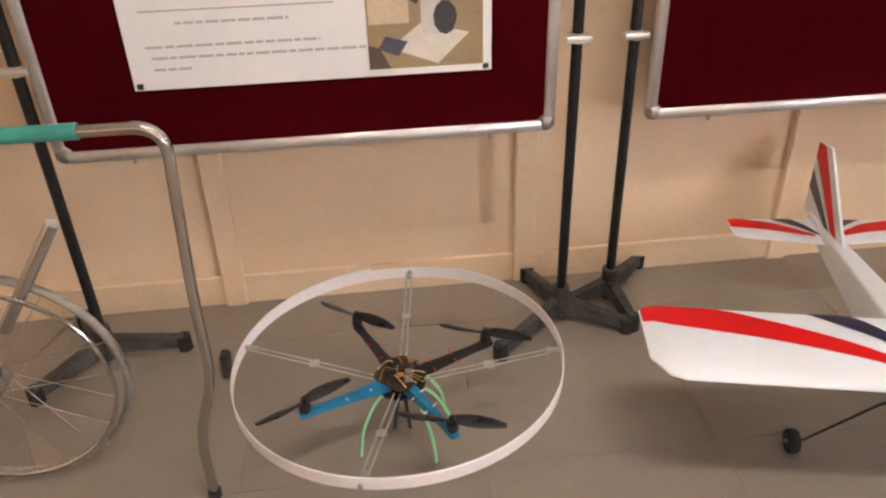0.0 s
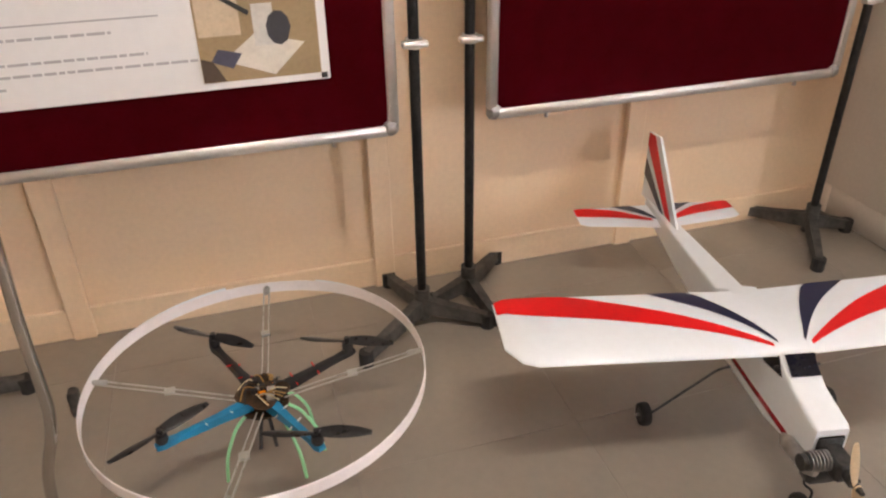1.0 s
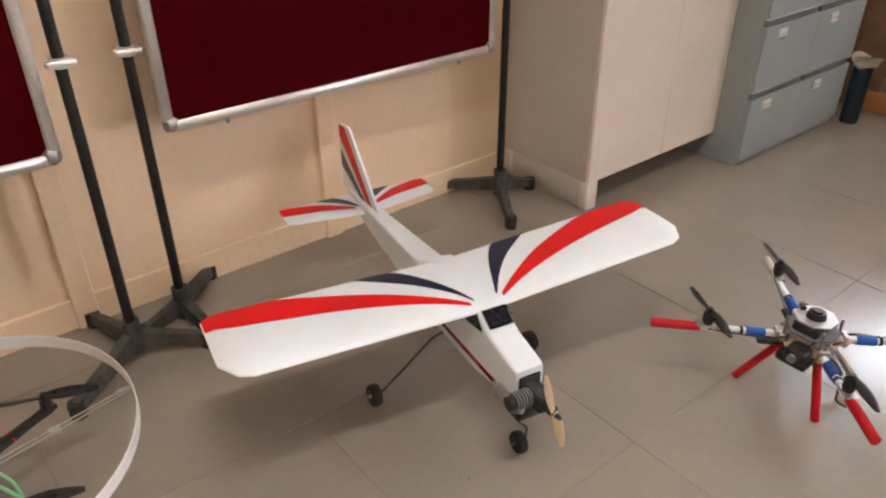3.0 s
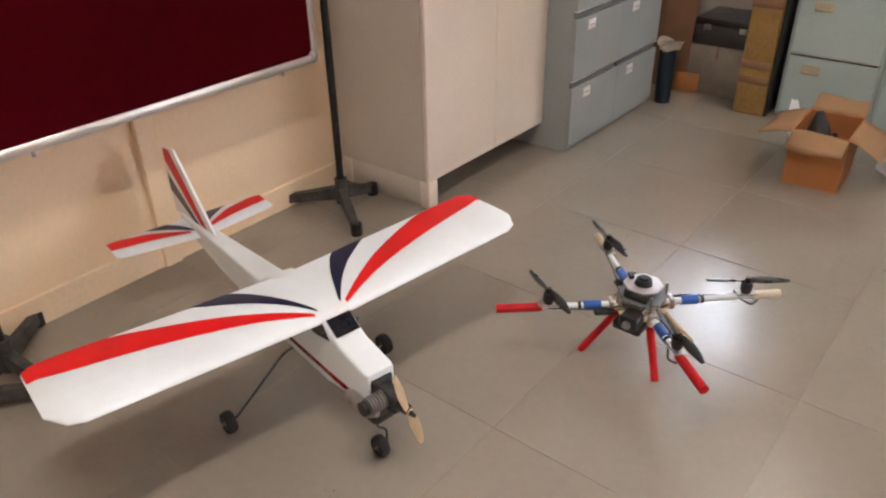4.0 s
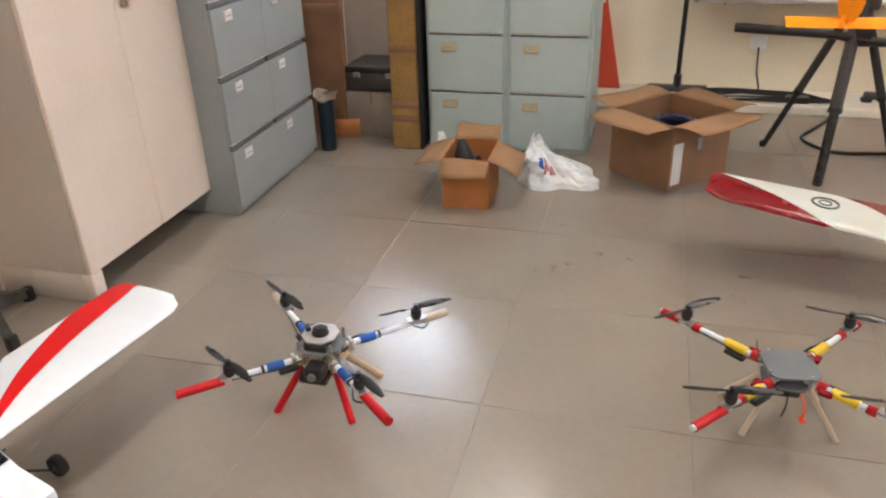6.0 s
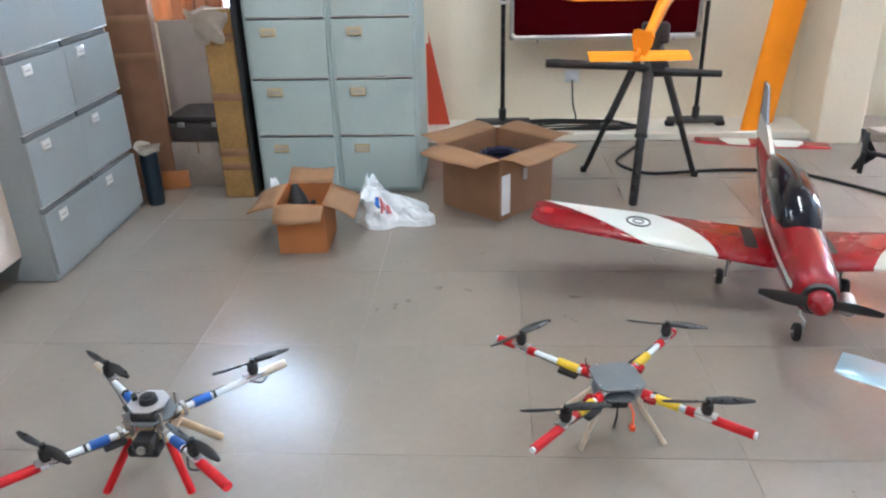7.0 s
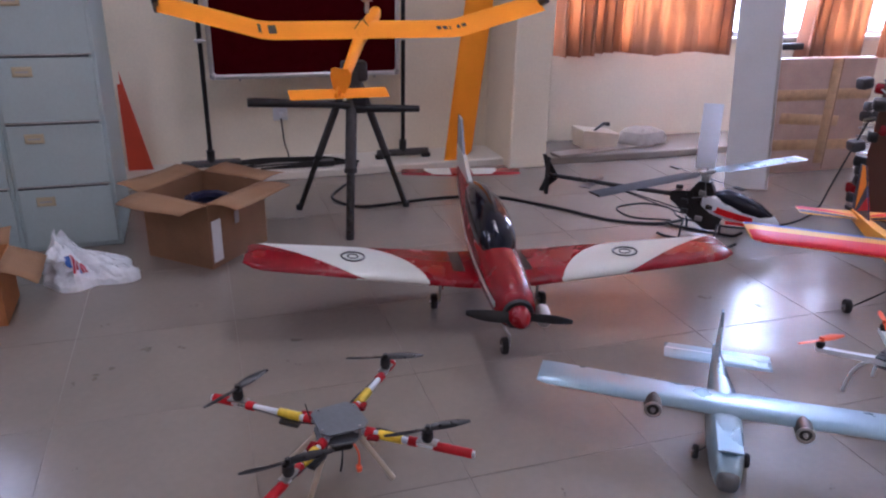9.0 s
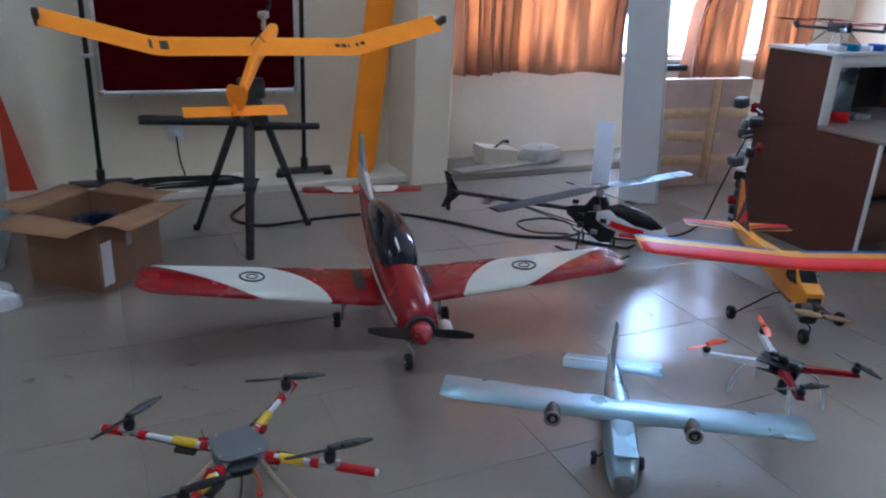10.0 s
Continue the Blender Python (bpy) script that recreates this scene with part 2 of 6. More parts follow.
M["paper_bag"] = material("grey_paper", (0.42, 0.37, 0.31), 0.7, vary=0.12, scale=20)
M["pink_card"] = material("pale_filmed_card", (0.50, 0.335, 0.25), 0.35, vary=0.12, scale=6, bump=0.05)
M["tape"] = material("yellow_tape", (0.56, 0.34, 0.165), 0.35, vary=0.14, scale=18)
M["foot_metal"] = material("dusty_dark_metal", (0.060, 0.057, 0.053), 0.55, vary=0.6, scale=16, fine=60, tone=(0.012, 0.012, 0.012))
M["ivory"] = material("ivory_plastic", (0.66, 0.58, 0.46), 0.45, vary=0.08)
M["wall_shade_grey"] = material("shaded_wall_grey", (0.40, 0.36, 0.33), 0.6, vary=0.08, scale=4)
M["dirt"] = material("dried_dirt", (0.17, 0.14, 0.11), 0.9, vary=0.3, scale=40)


def glow(name, colour, strength):
    m = bpy.data.materials.new(name)
    m.use_nodes = True
    b = m.node_tree.nodes["Principled BSDF"]
    b.inputs["Base Color"].default_value = (*colour, 1)
    b.inputs["Emission Color"].default_value = (*colour, 1)
    b.inputs["Emission Strength"].default_value = strength
    return m


M["sky_glow"] = glow("bright_sky", (0.90, 0.95, 1.0), 14.0)
M["tube_glow"] = glow("added_lit_tube", (1.0, 0.90, 0.75), 5.0)


def curtain_material():
    m = bpy.data.materials.new("orange_curtain_cloth")
    m.use_nodes = True
    nd, lk = m.node_tree.nodes, m.node_tree.links
    out, b = nd["Material Output"], nd["Principled BSDF"]
    co, wv, ns = nd.new("ShaderNodeTexCoord"), nd.new("ShaderNodeTexNoise"), nd.new("ShaderNodeTexNoise")
    wv.inputs["Scale"].default_value, ns.inputs["Scale"].default_value = 5, 240
    ramp = nd.new("ShaderNodeValToRGB")
    ramp.color_ramp.elements[0].color, ramp.color_ramp.elements[1].color = (0.25, 0.115, 0.07, 1), (0.38, 0.19, 0.115, 1)
    lk.new(co.outputs["Object"], wv.inputs["Vector"])
    lk.new(co.outputs["Object"], ns.inputs["Vector"])
    lk.new(wv.outputs[0], ramp.inputs[0])
    lk.new(ramp.outputs[0], b.inputs["Base Color"])
    b.inputs["Roughness"].default_value = 0.9
    bp = nd.new("ShaderNodeBump")
    bp.inputs["Strength"].default_value, bp.inputs["Distance"].default_value = 0.2, 0.002
    lk.new(ns.outputs[0], bp.inputs["Height"])
    lk.new(bp.outputs[0], b.inputs["Normal"])
    tr, mx = nd.new("ShaderNodeBsdfTranslucent"), nd.new("ShaderNodeMixShader")
    tr.inputs[0].default_value = (0.85, 0.24, 0.06, 1)
    vm, dn, mr = nd.new("ShaderNodeVectorMath"), nd.new("ShaderNodeTexNoise"), nd.new("ShaderNodeMapRange")
    vm.operation = "MULTIPLY"
    vm.inputs[1].default_value = (0.0, 1.0, 0.12)
    dn.inputs["Scale"].default_value, dn.inputs["Detail"].default_value = 9, 2
    mr.inputs[1].default_value, mr.inputs[2].default_value, mr.inputs[3].default_value, mr.inputs[4].default_value = 0.45, 0.68, 0.012, 0.10
    lk.new(co.outputs["Object"], vm.inputs[0])
    lk.new(vm.outputs[0], dn.inputs["Vector"])
    lk.new(dn.outputs[0], mr.inputs[0])
    lk.new(mr.outputs[0], mx.inputs[0])
    lk.new(b.outputs[0], mx.inputs[1])
    lk.new(tr.outputs[0], mx.inputs[2])
    lk.new(mx.outputs[0], out.inputs[0])
    return m


M["curtain"] = curtain_material()


def glass_material(name, colour, rough=0.02):
    m = bpy.data.materials.new(name)
    m.use_nodes = True
    b = m.node_tree.nodes["Principled BSDF"]
    b.inputs["Base Color"].default_value = (*colour, 1)
    b.inputs["Transmission Weight"].default_value = 1.0
    b.inputs["Roughness"].default_value = rough
    b.inputs["IOR"].default_value = 1.45
    return m


M["glass"] = glass_material("window_glass", (1, 1, 1))

# ---------------------------------------------------------------- the room
X0, X1, Y0, Y1, ZC = -3.0, 5.72, -7.4, 2.166, 2.95
SILL, HEAD = 0.82, 2.58

g = Geo().box(X0 - 0.2, X1 + 0.2, Y0 - 0.2, Y1 + 0.2, -0.12, -0.0012)
floor_ob = structure("floor", g, M["joint"], "grey-beige polished tiled floor with thin dark joints")
g = Geo().box(X0 - 0.2, X1 + 0.2, Y0 - 0.2, Y1 + 0.2, ZC, ZC + 0.12)
structure("ceiling", g, M["ceiling"], "plain white painted ceiling above the room")
g = Geo().box(X0 - 0.2, X1 + 0.2, Y1, Y1 + 0.15, -0.12, ZC)
north = structure("wall_north", g, M["wall"], "cream painted wall with shallow plaster pilasters")
g = Geo().box(X0 - 0.2, X1 + 0.2, Y0 - 0.15, Y0, -0.12, ZC)
structure("wall_south", g, M["wall"], "plain cream painted wall")
g = Geo().box(X0 - 0.2, X0, Y0, Y1, -0.12, ZC)
structure("wall_west", g, M["wall"], "plain cream painted wall")

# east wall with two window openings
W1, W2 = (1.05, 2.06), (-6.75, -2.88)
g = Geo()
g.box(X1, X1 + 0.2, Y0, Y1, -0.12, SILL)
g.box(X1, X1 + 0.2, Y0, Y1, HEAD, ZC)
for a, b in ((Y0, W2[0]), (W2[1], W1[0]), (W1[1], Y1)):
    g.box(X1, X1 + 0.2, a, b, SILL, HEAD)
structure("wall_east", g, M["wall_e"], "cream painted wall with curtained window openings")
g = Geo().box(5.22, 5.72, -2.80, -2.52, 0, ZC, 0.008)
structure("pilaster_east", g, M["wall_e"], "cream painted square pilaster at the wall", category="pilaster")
structure("ledge", Geo().box(5.33, 5.72, -2.52, 0.6, 0, 0.055, 0.008), M["ledge"], "low white stone ledge along the wall")
# second ledge is added under the tray, in the floor's darker material
structure("ledge_2", Geo().box(5.25, 5.72, -7.3, -2.80, 0, 0.055, 0.008), M["floor"], "low ledge under the window, added to hold the tray", category="ledge")

for i, (a, b, n) in enumerate(((*W1, 2), (*W2, 6))):
    win = thing("window_%d" % (i + 1), pose(X1 + 0.1, 0, 0), "aluminium framed window with bright daylight behind", "window")
    tagged(win, kind="structure")
    g = Geo().box(-0.03, 0.03, a, b, SILL, SILL + 0.05, 0.004).box(-0.03, 0.03, a, b, HEAD - 0.05, HEAD, 0.004)
    for k in range(n + 1):
        y = a + (b - a) * k / n
        y = min(max(y, a + 0.025), b - 0.025)
        g.box(-0.028, 0.028, y - 0.022, y + 0.022, SILL + 0.05, HEAD - 0.05, 0.004)
    part("window_frame", g, M["alu"], win)
    part("window_sill", Geo().box(-0.14, -0.03, a, b, SILL - 0.03, SILL + 0.012, 0.004), M["ledge"], win, "white stone sill")
    for k in range(n):
        y0, y1 = a + (b - a) * k / n + 0.022, a + (b - a) * (k + 1) / n - 0.022
        pane = part("pane", Geo().box(-0.003, 0.003, y0, y1, SILL + 0.05, HEAD - 0.05), M["glass"], win)
        pane.visible_shadow = False
g = Geo().box(7.2, 7.22, -11, 6, -1, 5)
structure("backdrop", g, M["sky_glow"], "bright overexposed daylight outside the windows")


def curtain(y0, y1, z0, z1, x, seed, pull=(0.0, 0.0), pitch=0.105):
    """pull: sideways shift of each edge for every metre above 1.2 m, unseen, to shape floor glare."""
    rnd = random.Random(seed)
    n = max(12, int((y1 - y0) / 0.007))
    ph = [rnd.uniform(0, 6.28) for _ in range(6)]

    def pt(u, v):
        y = y0 + (y1 - y0) * u
        w = (y - y0) / pitch + 0.35 * math.sin(7 * y + ph[0]) + 0.12 * math.sin(3 * v + ph[4])
        k = 0.55 + 0.45 * math.sin(4.3 * y + ph[5])
        d = 0.055 * k * math.sin(2 * math.pi * w) + 0.016 * math.sin(31 * y + ph[1])
        y += 0.026 * k * math.sin(4 * math.pi * w) + (pull[0] * (1 - u) + pull[1] * u) * max(0.0, z0 + (z1 - z0) * v - 1.2)
        return (x + d * (0.6 + 0.6 * (1 - v)) + 0.012 * math.sin(3 * v + ph[2] + 9 * y), y, z0 + (z1 - z0) * v + (1 - v) * 0.014 * math.sin(9 * y + ph[3]))
    g = Geo().grid(pt, lin(0, 1, n), lin(0, 1, 14))
    ob = part("curtain", g, M["curtain"])
    tagged(ob, "rust orange cloth curtain hanging in folds, lit from behind", "curtain", "window curtains")
    return ob


# two curtains get unseen upper shifts that steer the window glare on the floor
for i, (a, b, z) in enumerate(((-3.86, -2.90, 0.735), (-4.57, -3.85, 0.725), (-5.90, -5.26, 0.66), (-6.75, -6.10, 0.66), (1.40, 2.10, 0.80), (1.00, 1.16, 0.80))):
    curtain(a, b, z, 2.62 if i < 4 else 2.2, 5.62, i, {1: (-0.20, 0.0), 2: (-0.16, -0.38)}.get(i, (0.0, 0.0)))

# north wall: skirting and pilasters
g = Geo().box(X0, X1, Y1 - 0.014, Y1, 0, 0.105, 0.003)
structure("baseboard", g, M["skirt"], "cream painted skirting board along the wall")
for i, x in enumerate((-2.4, -1.42, -0.402, 0.578, 1.50, 2.5)):
    g = Geo().box(x - 0.035, x + 0.035, Y1 - 0.028, Y1 - 0.001, 0, ZC, 0.004)
    structure("trim_%d" % (i + 1), g, M["wall"], "raised cream plaster strip on the wall")

# fittings for the added ceiling tubes, out of view
for tx, ty, power in ADDED_TUBES:
    lamp = thing("added_ceiling_light", pose(tx, ty, 0), "unseen white ceiling fitting with a fluorescent tube, added for light", "ceiling light", "ceiling tubes")
    part("fitting", Geo().box(-0.62, 0.62, -0.04, 0.04, ZC - 0.045, ZC - 0.001, 0.006), M["column"], lamp)
    part("tube", Geo().tube([(-0.6, 0, ZC - 0.065), (0.6, 0, ZC - 0.065)], 0.014, 10), M["tube_glow"], lamp)

# ---------------------------------------------------------------- boards on stands
def board(m, w, h, z0, posts, label, poster=False):
    """A felt board in an aluminium frame; posts: x places of the two uprights; faces -y."""
    b = thing("notice_board", m, label, "notice board", "boards on stands")
    t = 0.030
    part("felt_panel", Geo().box(-w / 2 + 0.012, w / 2 - 0.012, -0.006, 0.006, z0 + 0.012, z0 + h - 0.012), M["felt"], b, "maroon felt panel")
    for nm, x0, x1, zz0, zz1 in (("bottom_frame", -w / 2 + t, w / 2 - t, z0, z0 + t), ("top_frame", -w / 2 + t, w / 2 - t, z0 + h - t, z0 + h),
                                 ("side_frame", -w / 2, -w / 2 + t, z0 + t, z0 + h - t), ("side_frame", w / 2 - t, w / 2, z0 + t, z0 + h - t)):
        part(nm, Geo().box(x0, x1, -0.014, 0.014, zz0, zz1, 0.005), M["alu"], b, "aluminium frame rail")
    for sx in (-1, 1):
        for sz in (0, 1):
            zz = z0 if sz == 0 else z0 + h
            cx = sx * w / 2
            g = Geo().box(min(cx, cx - sx * 0.045), max(cx, cx - sx * 0.045), -0.018, 0.018, zz if sz == 0 else zz - 0.045, zz + 0.045 if sz == 0 else zz, 0.012)
            part("corner_cap", g, M["steel"], b, "grey corner cap")
    for px in posts:
        post = part("post", Geo().tube([(px, 0.012, 0.10), (px, 0.012, z0 + h + 0.25)], 0.0150, 12), M["black_paint"], b, "black painted steel post, chipped")
        for zz in (z0 + 0.243, z0 + h - 0.2):
            part("clamp", Geo().tube([(px, 0.012, zz - 0.012), (px, 0.012, zz + 0.012)], 0.024, 12).box(px - 0.035, px + 0.035, -0.014, 0.012, zz - 0.008, zz + 0.008, 0.003), M["alu"], post, "bright clamp")
    for k in (-0.35, 0.36):
        part("hook", Geo().tube([(k * w, -0.010, z0 - 0.012), (k * w, -0.010, z0 + 0.004)], 0.006, 8), M["steel"], b)
    return b


def stand_foot(b, px, legs):
    """The splayed feet under one post."""
    part("hub", Geo().tube([(px, 0.012, 0.02), (px, 0.012, 0.13)], 0.026, 12), M["foot_metal"], b, "dark cast hub")
    for dx, dy in legs:
        d = Vector((dx, dy, 0))
        n = Vector((-dy, dx, 0)).normalized() * 0.019
        tip = Vector((px, 0.012, 0)) + d
        c = Vector((px, 0.012, 0.0))
        rs = []
        for p, z0, z1, k in ((c + d * 0.06, 0.040, 0.095, 1.0), (c + d * 0.5, 0.030, 0.072, 1.0), (tip, 0.016, 0.050, 0.8)):
            rs.append([p - n * k + Vector((0, 0, z0)), p + n * k + Vector((0, 0, z0)), p + n * k * 0.8 + Vector((0, 0, z1)), p - n * k * 0.8 + Vector((0, 0, z1))])
        leg = part("leg", Geo().rings(rs), M["foot_metal"], b, "dusty dark metal foot")
        part("rubber_foot", Geo().tube([tip + Vector((0, 0, 0.0)), tip + Vector((0, 0, 0.050))], 0.023, 8), M["rubber"], leg, "black rubber cap")


b1 = board(pose(-0.066, 1.885, 0), 1.31, 0.95, 0.664, (-0.69, 0.71),
           "maroon felt notice board on black stand holding a printed poster")
stand_foot(b1, -0.69, ((0.22, 0.03), (-0.16, -0.16), (-0.13, 0.20), ))
stand_foot(b1, 0.71, ((-0.055, 0.24), (-0.22, -0.16), (0.19, -0.09), ))
b2 = board(pose(1.508, 1.965, 0), 1.26, 0.95, 0.641, (-0.68, 0.70),
           "bare maroon felt notice board in an aluminium frame on black stand")
stand_foot(b2, -0.68, ((0.17, 0.19), (0.03, -0.16), (-0.13, -0.02)))
stand_foot(b2, 0.70, ((-0.14, 0.20), (0.16, -0.02), (-0.14, -0.22)))

# poster with text lines and a photo of a machine on a table
po = thing("poster", pose(-0.034, 1.872, 0.845), "white printed poster with grey text lines and a photograph", "poster")
part("sheet", Geo().box(-0.447, 0.447, -0.002, 0.0, 0.0, 0.62), M["paper"], po)
for x0, x1, z in ((-0.40, 0.06, 0.190), (-0.32, -0.05, 0.160), (-0.40, 0.02, 0.105), (-0.39, 0.13, 0.078), (-0.39, -0.30, 0.050)):
    k, n = x0, 0
    if z == 0.190:
        part("rule", Geo().box(x0, x1, -0.0035, -0.0021, z - 0.002, z + 0.002), M["ink"], po)
        continue
    rnd = random.Random(int(z * 1000))
    g = Geo()
    while k < x1:
        w = rnd.uniform(0.012, 0.045)
        g.box(k, min(x1, k + w), -0.0034, -0.0021, z - 0.0032, z + 0.0032)
        k += w + 0.005
    part("text_line", g, M["ink"], po, kind="stuff")
ph = part("photograph", Geo().box(0.135, 0.425, -0.0035, -0.0021, 0.018, 0.30), material("photo_wall", (0.34, 0.25, 0.14), 0.4, vary=0.1), po, "colour photograph of a machine on a white table")
for layer, (nm, poly, col) in enumerate((("photo_bright", [(0.14, 0.13), (0.24, 0.13), (0.24, 0.30), (0.14, 0.30)], (0.62, 0.50, 0.36)),
                      ("photo_table", [(0.19, 0.07), (0.31, 0.025), (0.39, 0.10), (0.27, 0.13)], (0.66, 0.62, 0.55)),
                      ("photo_machine", [(0.27, 0.10), (0.32, 0.10), (0.32, 0.20), (0.27, 0.20)], (0.60, 0.58, 0.54)),
                      ("photo_wheel", [(0.33 + 0.03 * math.cos(a * 0.6), 0.14 + 0.042 * math.sin(a * 0.6)) for a in range(10)], (0.05, 0.05, 0.06)),
                      ("photo_keyboard", [(0.16, 0.07), (0.21, 0.05), (0.235, 0.085), (0.18, 0.10)], (0.08, 0.08, 0.12)),
                      ("photo_blade", [(0.20, 0.215), (0.26, 0.175), (0.265, 0.185), (0.205, 0.225)], (0.04, 0.04, 0.04)),
                      ("photo_floor", [(0.136, 0.02), (0.19, 0.02), (0.165, 0.07), (0.136, 0.08)], (0.10, 0.07, 0.05)))):
    part(nm, Geo().prism(poly, 0.0008, Matrix(((1, 0, 0, 0), (0, 0, -1, -0.0036 - 0.0005 * layer), (0, 1, 0, 0), (0, 0, 0, 1)))), material(nm, col, 0.5), ph)
for x in (-0.432, 0.432):
    part("pin", Geo().box(x - 0.008, x + 0.008, -0.006, -0.0021, 0.004, 0.018, 0.002), M["engine"], po)

# ---------------------------------------------------------------- cabinets
def steel_cupboard():
    c = thing("steel_cupboard", pose(2.40, 1.665, 0), "tall beige enamelled steel cupboard on short legs", "cupboard")
    w, d, z0, z1 = 0.93, 0.50, 0.122, 1.90
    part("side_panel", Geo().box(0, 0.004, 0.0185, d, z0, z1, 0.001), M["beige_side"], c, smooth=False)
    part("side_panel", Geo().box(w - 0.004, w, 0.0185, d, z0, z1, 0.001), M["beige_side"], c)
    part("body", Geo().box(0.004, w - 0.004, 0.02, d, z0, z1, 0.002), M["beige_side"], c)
    for a, b in ((0.0, w / 2 - 0.001), (w / 2 + 0.001, w)):
        dr = part("door", Geo().box(a, b, -0.004, 0.018, z0, z1, 0.004), M["beige_steel"], c, "beige steel door", smooth=False)
    part("handle", Geo().box(w / 2 + 0.03, w / 2 + 0.05, -0.03, -0.004, 1.02, 1.16, 0.004), M["chrome"], dr, "chrome handle")
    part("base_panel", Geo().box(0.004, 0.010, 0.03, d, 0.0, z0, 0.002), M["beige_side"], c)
    for x in (0.0, w - 0.06):
        for y in (-0.004, d - 0.06):
            part("leg", Geo().box(x, x + 0.06, y, y + 0.05, 0, z0 - 0.001, 0.004), M["beige_steel"], c)
    return c


steel_cupboard()


def filing_cabinet(m, steel, tagm, w, d, label, group, tag_at, tag_w, pull=False, pitch=0.315, z0=0.035, inset=0.012, slot=0.017):
    c = thing("filing_cabinet", m, label, "filing cabinet", group)
    h = z0 + 4 * pitch + 0.03
    part("body", Geo().box(0, w, 0.018, d, 0.0, h, 0.003), steel, c, smooth=False)
    for k in range(4):
        a = z0 + k * pitch
        dr = part("drawer", Geo().box(inset, w - inset, -0.002, 0.0175, a + 0.002, a + pitch - slot - 0.001, 0.003 if inset > 0.001 else 0.0008), steel, c, smooth=False)
        part("pull_lip", Geo().box(inset + 0.004, w - 0.030, 0.004, 0.0178, a + pitch - slot, a + pitch - 0.004, 0.001), M["slot"], dr, "recessed pull with its shade put into the colour")
        part("top_lip", Geo().box(inset, w - inset, -0.003, 0.012, a + pitch - 0.0035, a + pitch + 0.001, 0.001), M["alu"], dr, "bright metal lip")
        x = w * tag_at
        holder = part("label_holder", Geo().box(x, x + tag_w, -0.006, -0.0022, a + 0.215, a + 0.262, 0.002), M["alu"] if not pull else tagm, dr)
        part("label_card", Geo().box(x + 0.006, x + tag_w - 0.006, -0.008, -0.0062, a + 0.222, a + 0.255), tagm, holder, "small label card")
        part("text_line", Geo().box(x + 0.014, x + tag_w - 0.016, -0.0088, -0.0081, a + 0.234, a + 0.242), M["ink"], holder)
    return c


for x in (3.257, 3.700):
    filing_cabinet(pose(x, 1.510, 0), M["grey_steel"], M["tag"], 0.443, 0.62, "grey steel four-drawer filing cabinet with white labels",
                   "grey filing cabinets", 0.22, 0.072, inset=0.0002, slot=0.034)
for y in (0.900, 0.446):
    filing_cabinet(pose(4.372, y, 0, 0, 0, -90), M["blue_steel"], M["tag_y"], 0.453, 0.62, "pale blue-grey steel four-drawer filing cabinet with yellowed labels",
                   "pale filing cabinets", 0.20, 0.085, True, z0=0.024, inset=0.016, slot=0.015)

# ---------------------------------------------------------------- cartons, bag and packing
def open_carton(name, m, w, d, h, mat, label, flaps, t=0.005):
    """w along x, d along y; flaps: (side, length, angle out and down from upright)."""
    c = thing(name, m, label, "carton")
    part("base", Geo().box(-w / 2, w / 2, -d / 2, d / 2, 0.0, t), mat, c)
    for nm, a in (("front_wall", (-w / 2, w / 2, -d / 2, -d / 2 + t)), ("back_wall", (-w / 2, w / 2, d / 2 - t, d / 2)),
                  ("side_wall", (-w / 2, -w / 2 + t, -d / 2 + t, d / 2 - t)), ("side_wall", (w / 2 - t, w / 2, -d / 2 + t, d / 2 - t))):
        part(nm, Geo().box(*a, t, h), mat, c)
    for side, ln, ang, in flaps:
        a = radians(ang)
        dx, dy, span = {"f": (0, -1, w), "b": (0, 1, w), "l": (-1, 0, d), "r": (1, 0, d)}[side]
        off = d / 2 if dx == 0 else w / 2
        base = Vector((dx * off, dy * off, h))
        out = Vector((dx, dy, 0)) * math.sin(a) + Vector((0, 0, 1)) * math.cos(a)
        al = Vector((-dy, dx, 0)) * span / 2
        nrm = al.normalized().cross(out) * t * 0.9

        def pt(u, v):
            p = base + al * (2 * u - 1) * (1 - 0.03 * v) + out * ln * v
            p.z += -0.10 * ln * v * v * math.sin(a) + 0.006 * math.sin(5 * u + 3 * v)
            return p
        ns, ms = lin(0, 1, 5), lin(0, 1, 5)
        top = [pt(u, v) for u in ns for v in ms]
        g = Geo()
        g.add(top, [[i * 5 + j, i * 5 + j + 1, (i + 1) * 5 + j + 1, (i + 1) * 5 + j] for i in range(4) for j in range(4)])
        f = part("flap", g, M["card_in"], c, "bent cardboard flap")
        so = f.modifiers.new("board", "SOLIDIFY")
        so.thickness = t
    return c


bx = open_carton("small_carton", pose(3.70, 0.492, 0, 0, 0, -88), 0.225, 0.30, 0.245, M["card_orange"],
                 "small orange-brown cardboard carton standing open on the floor",
                 (("f", 0.10, 118), ("b", 0.13, 66), ("l", 0.14, 104), ("r", 0.15, 114)))
big = open_carton("large_carton", pose(4.215, -0.435, 0, 0, 0, -42), 0.43, 0.40, 0.335, M["card"],
                  "large brown cardboard carton standing open on the floor",
                  (("f", 0.17, 85), ("b", 0.17, 80), ("l", 0.17, 88), ("r", 0.19, 86)))

# ---------------------------------------------------------------- model aircraft
def foil(c):
    return 5 * (0.2969 * math.sqrt(max(c, 0)) - 0.126 * c - 0.3516 * c * c + 0.2843 * c ** 3 - 0.1036 * c ** 4)


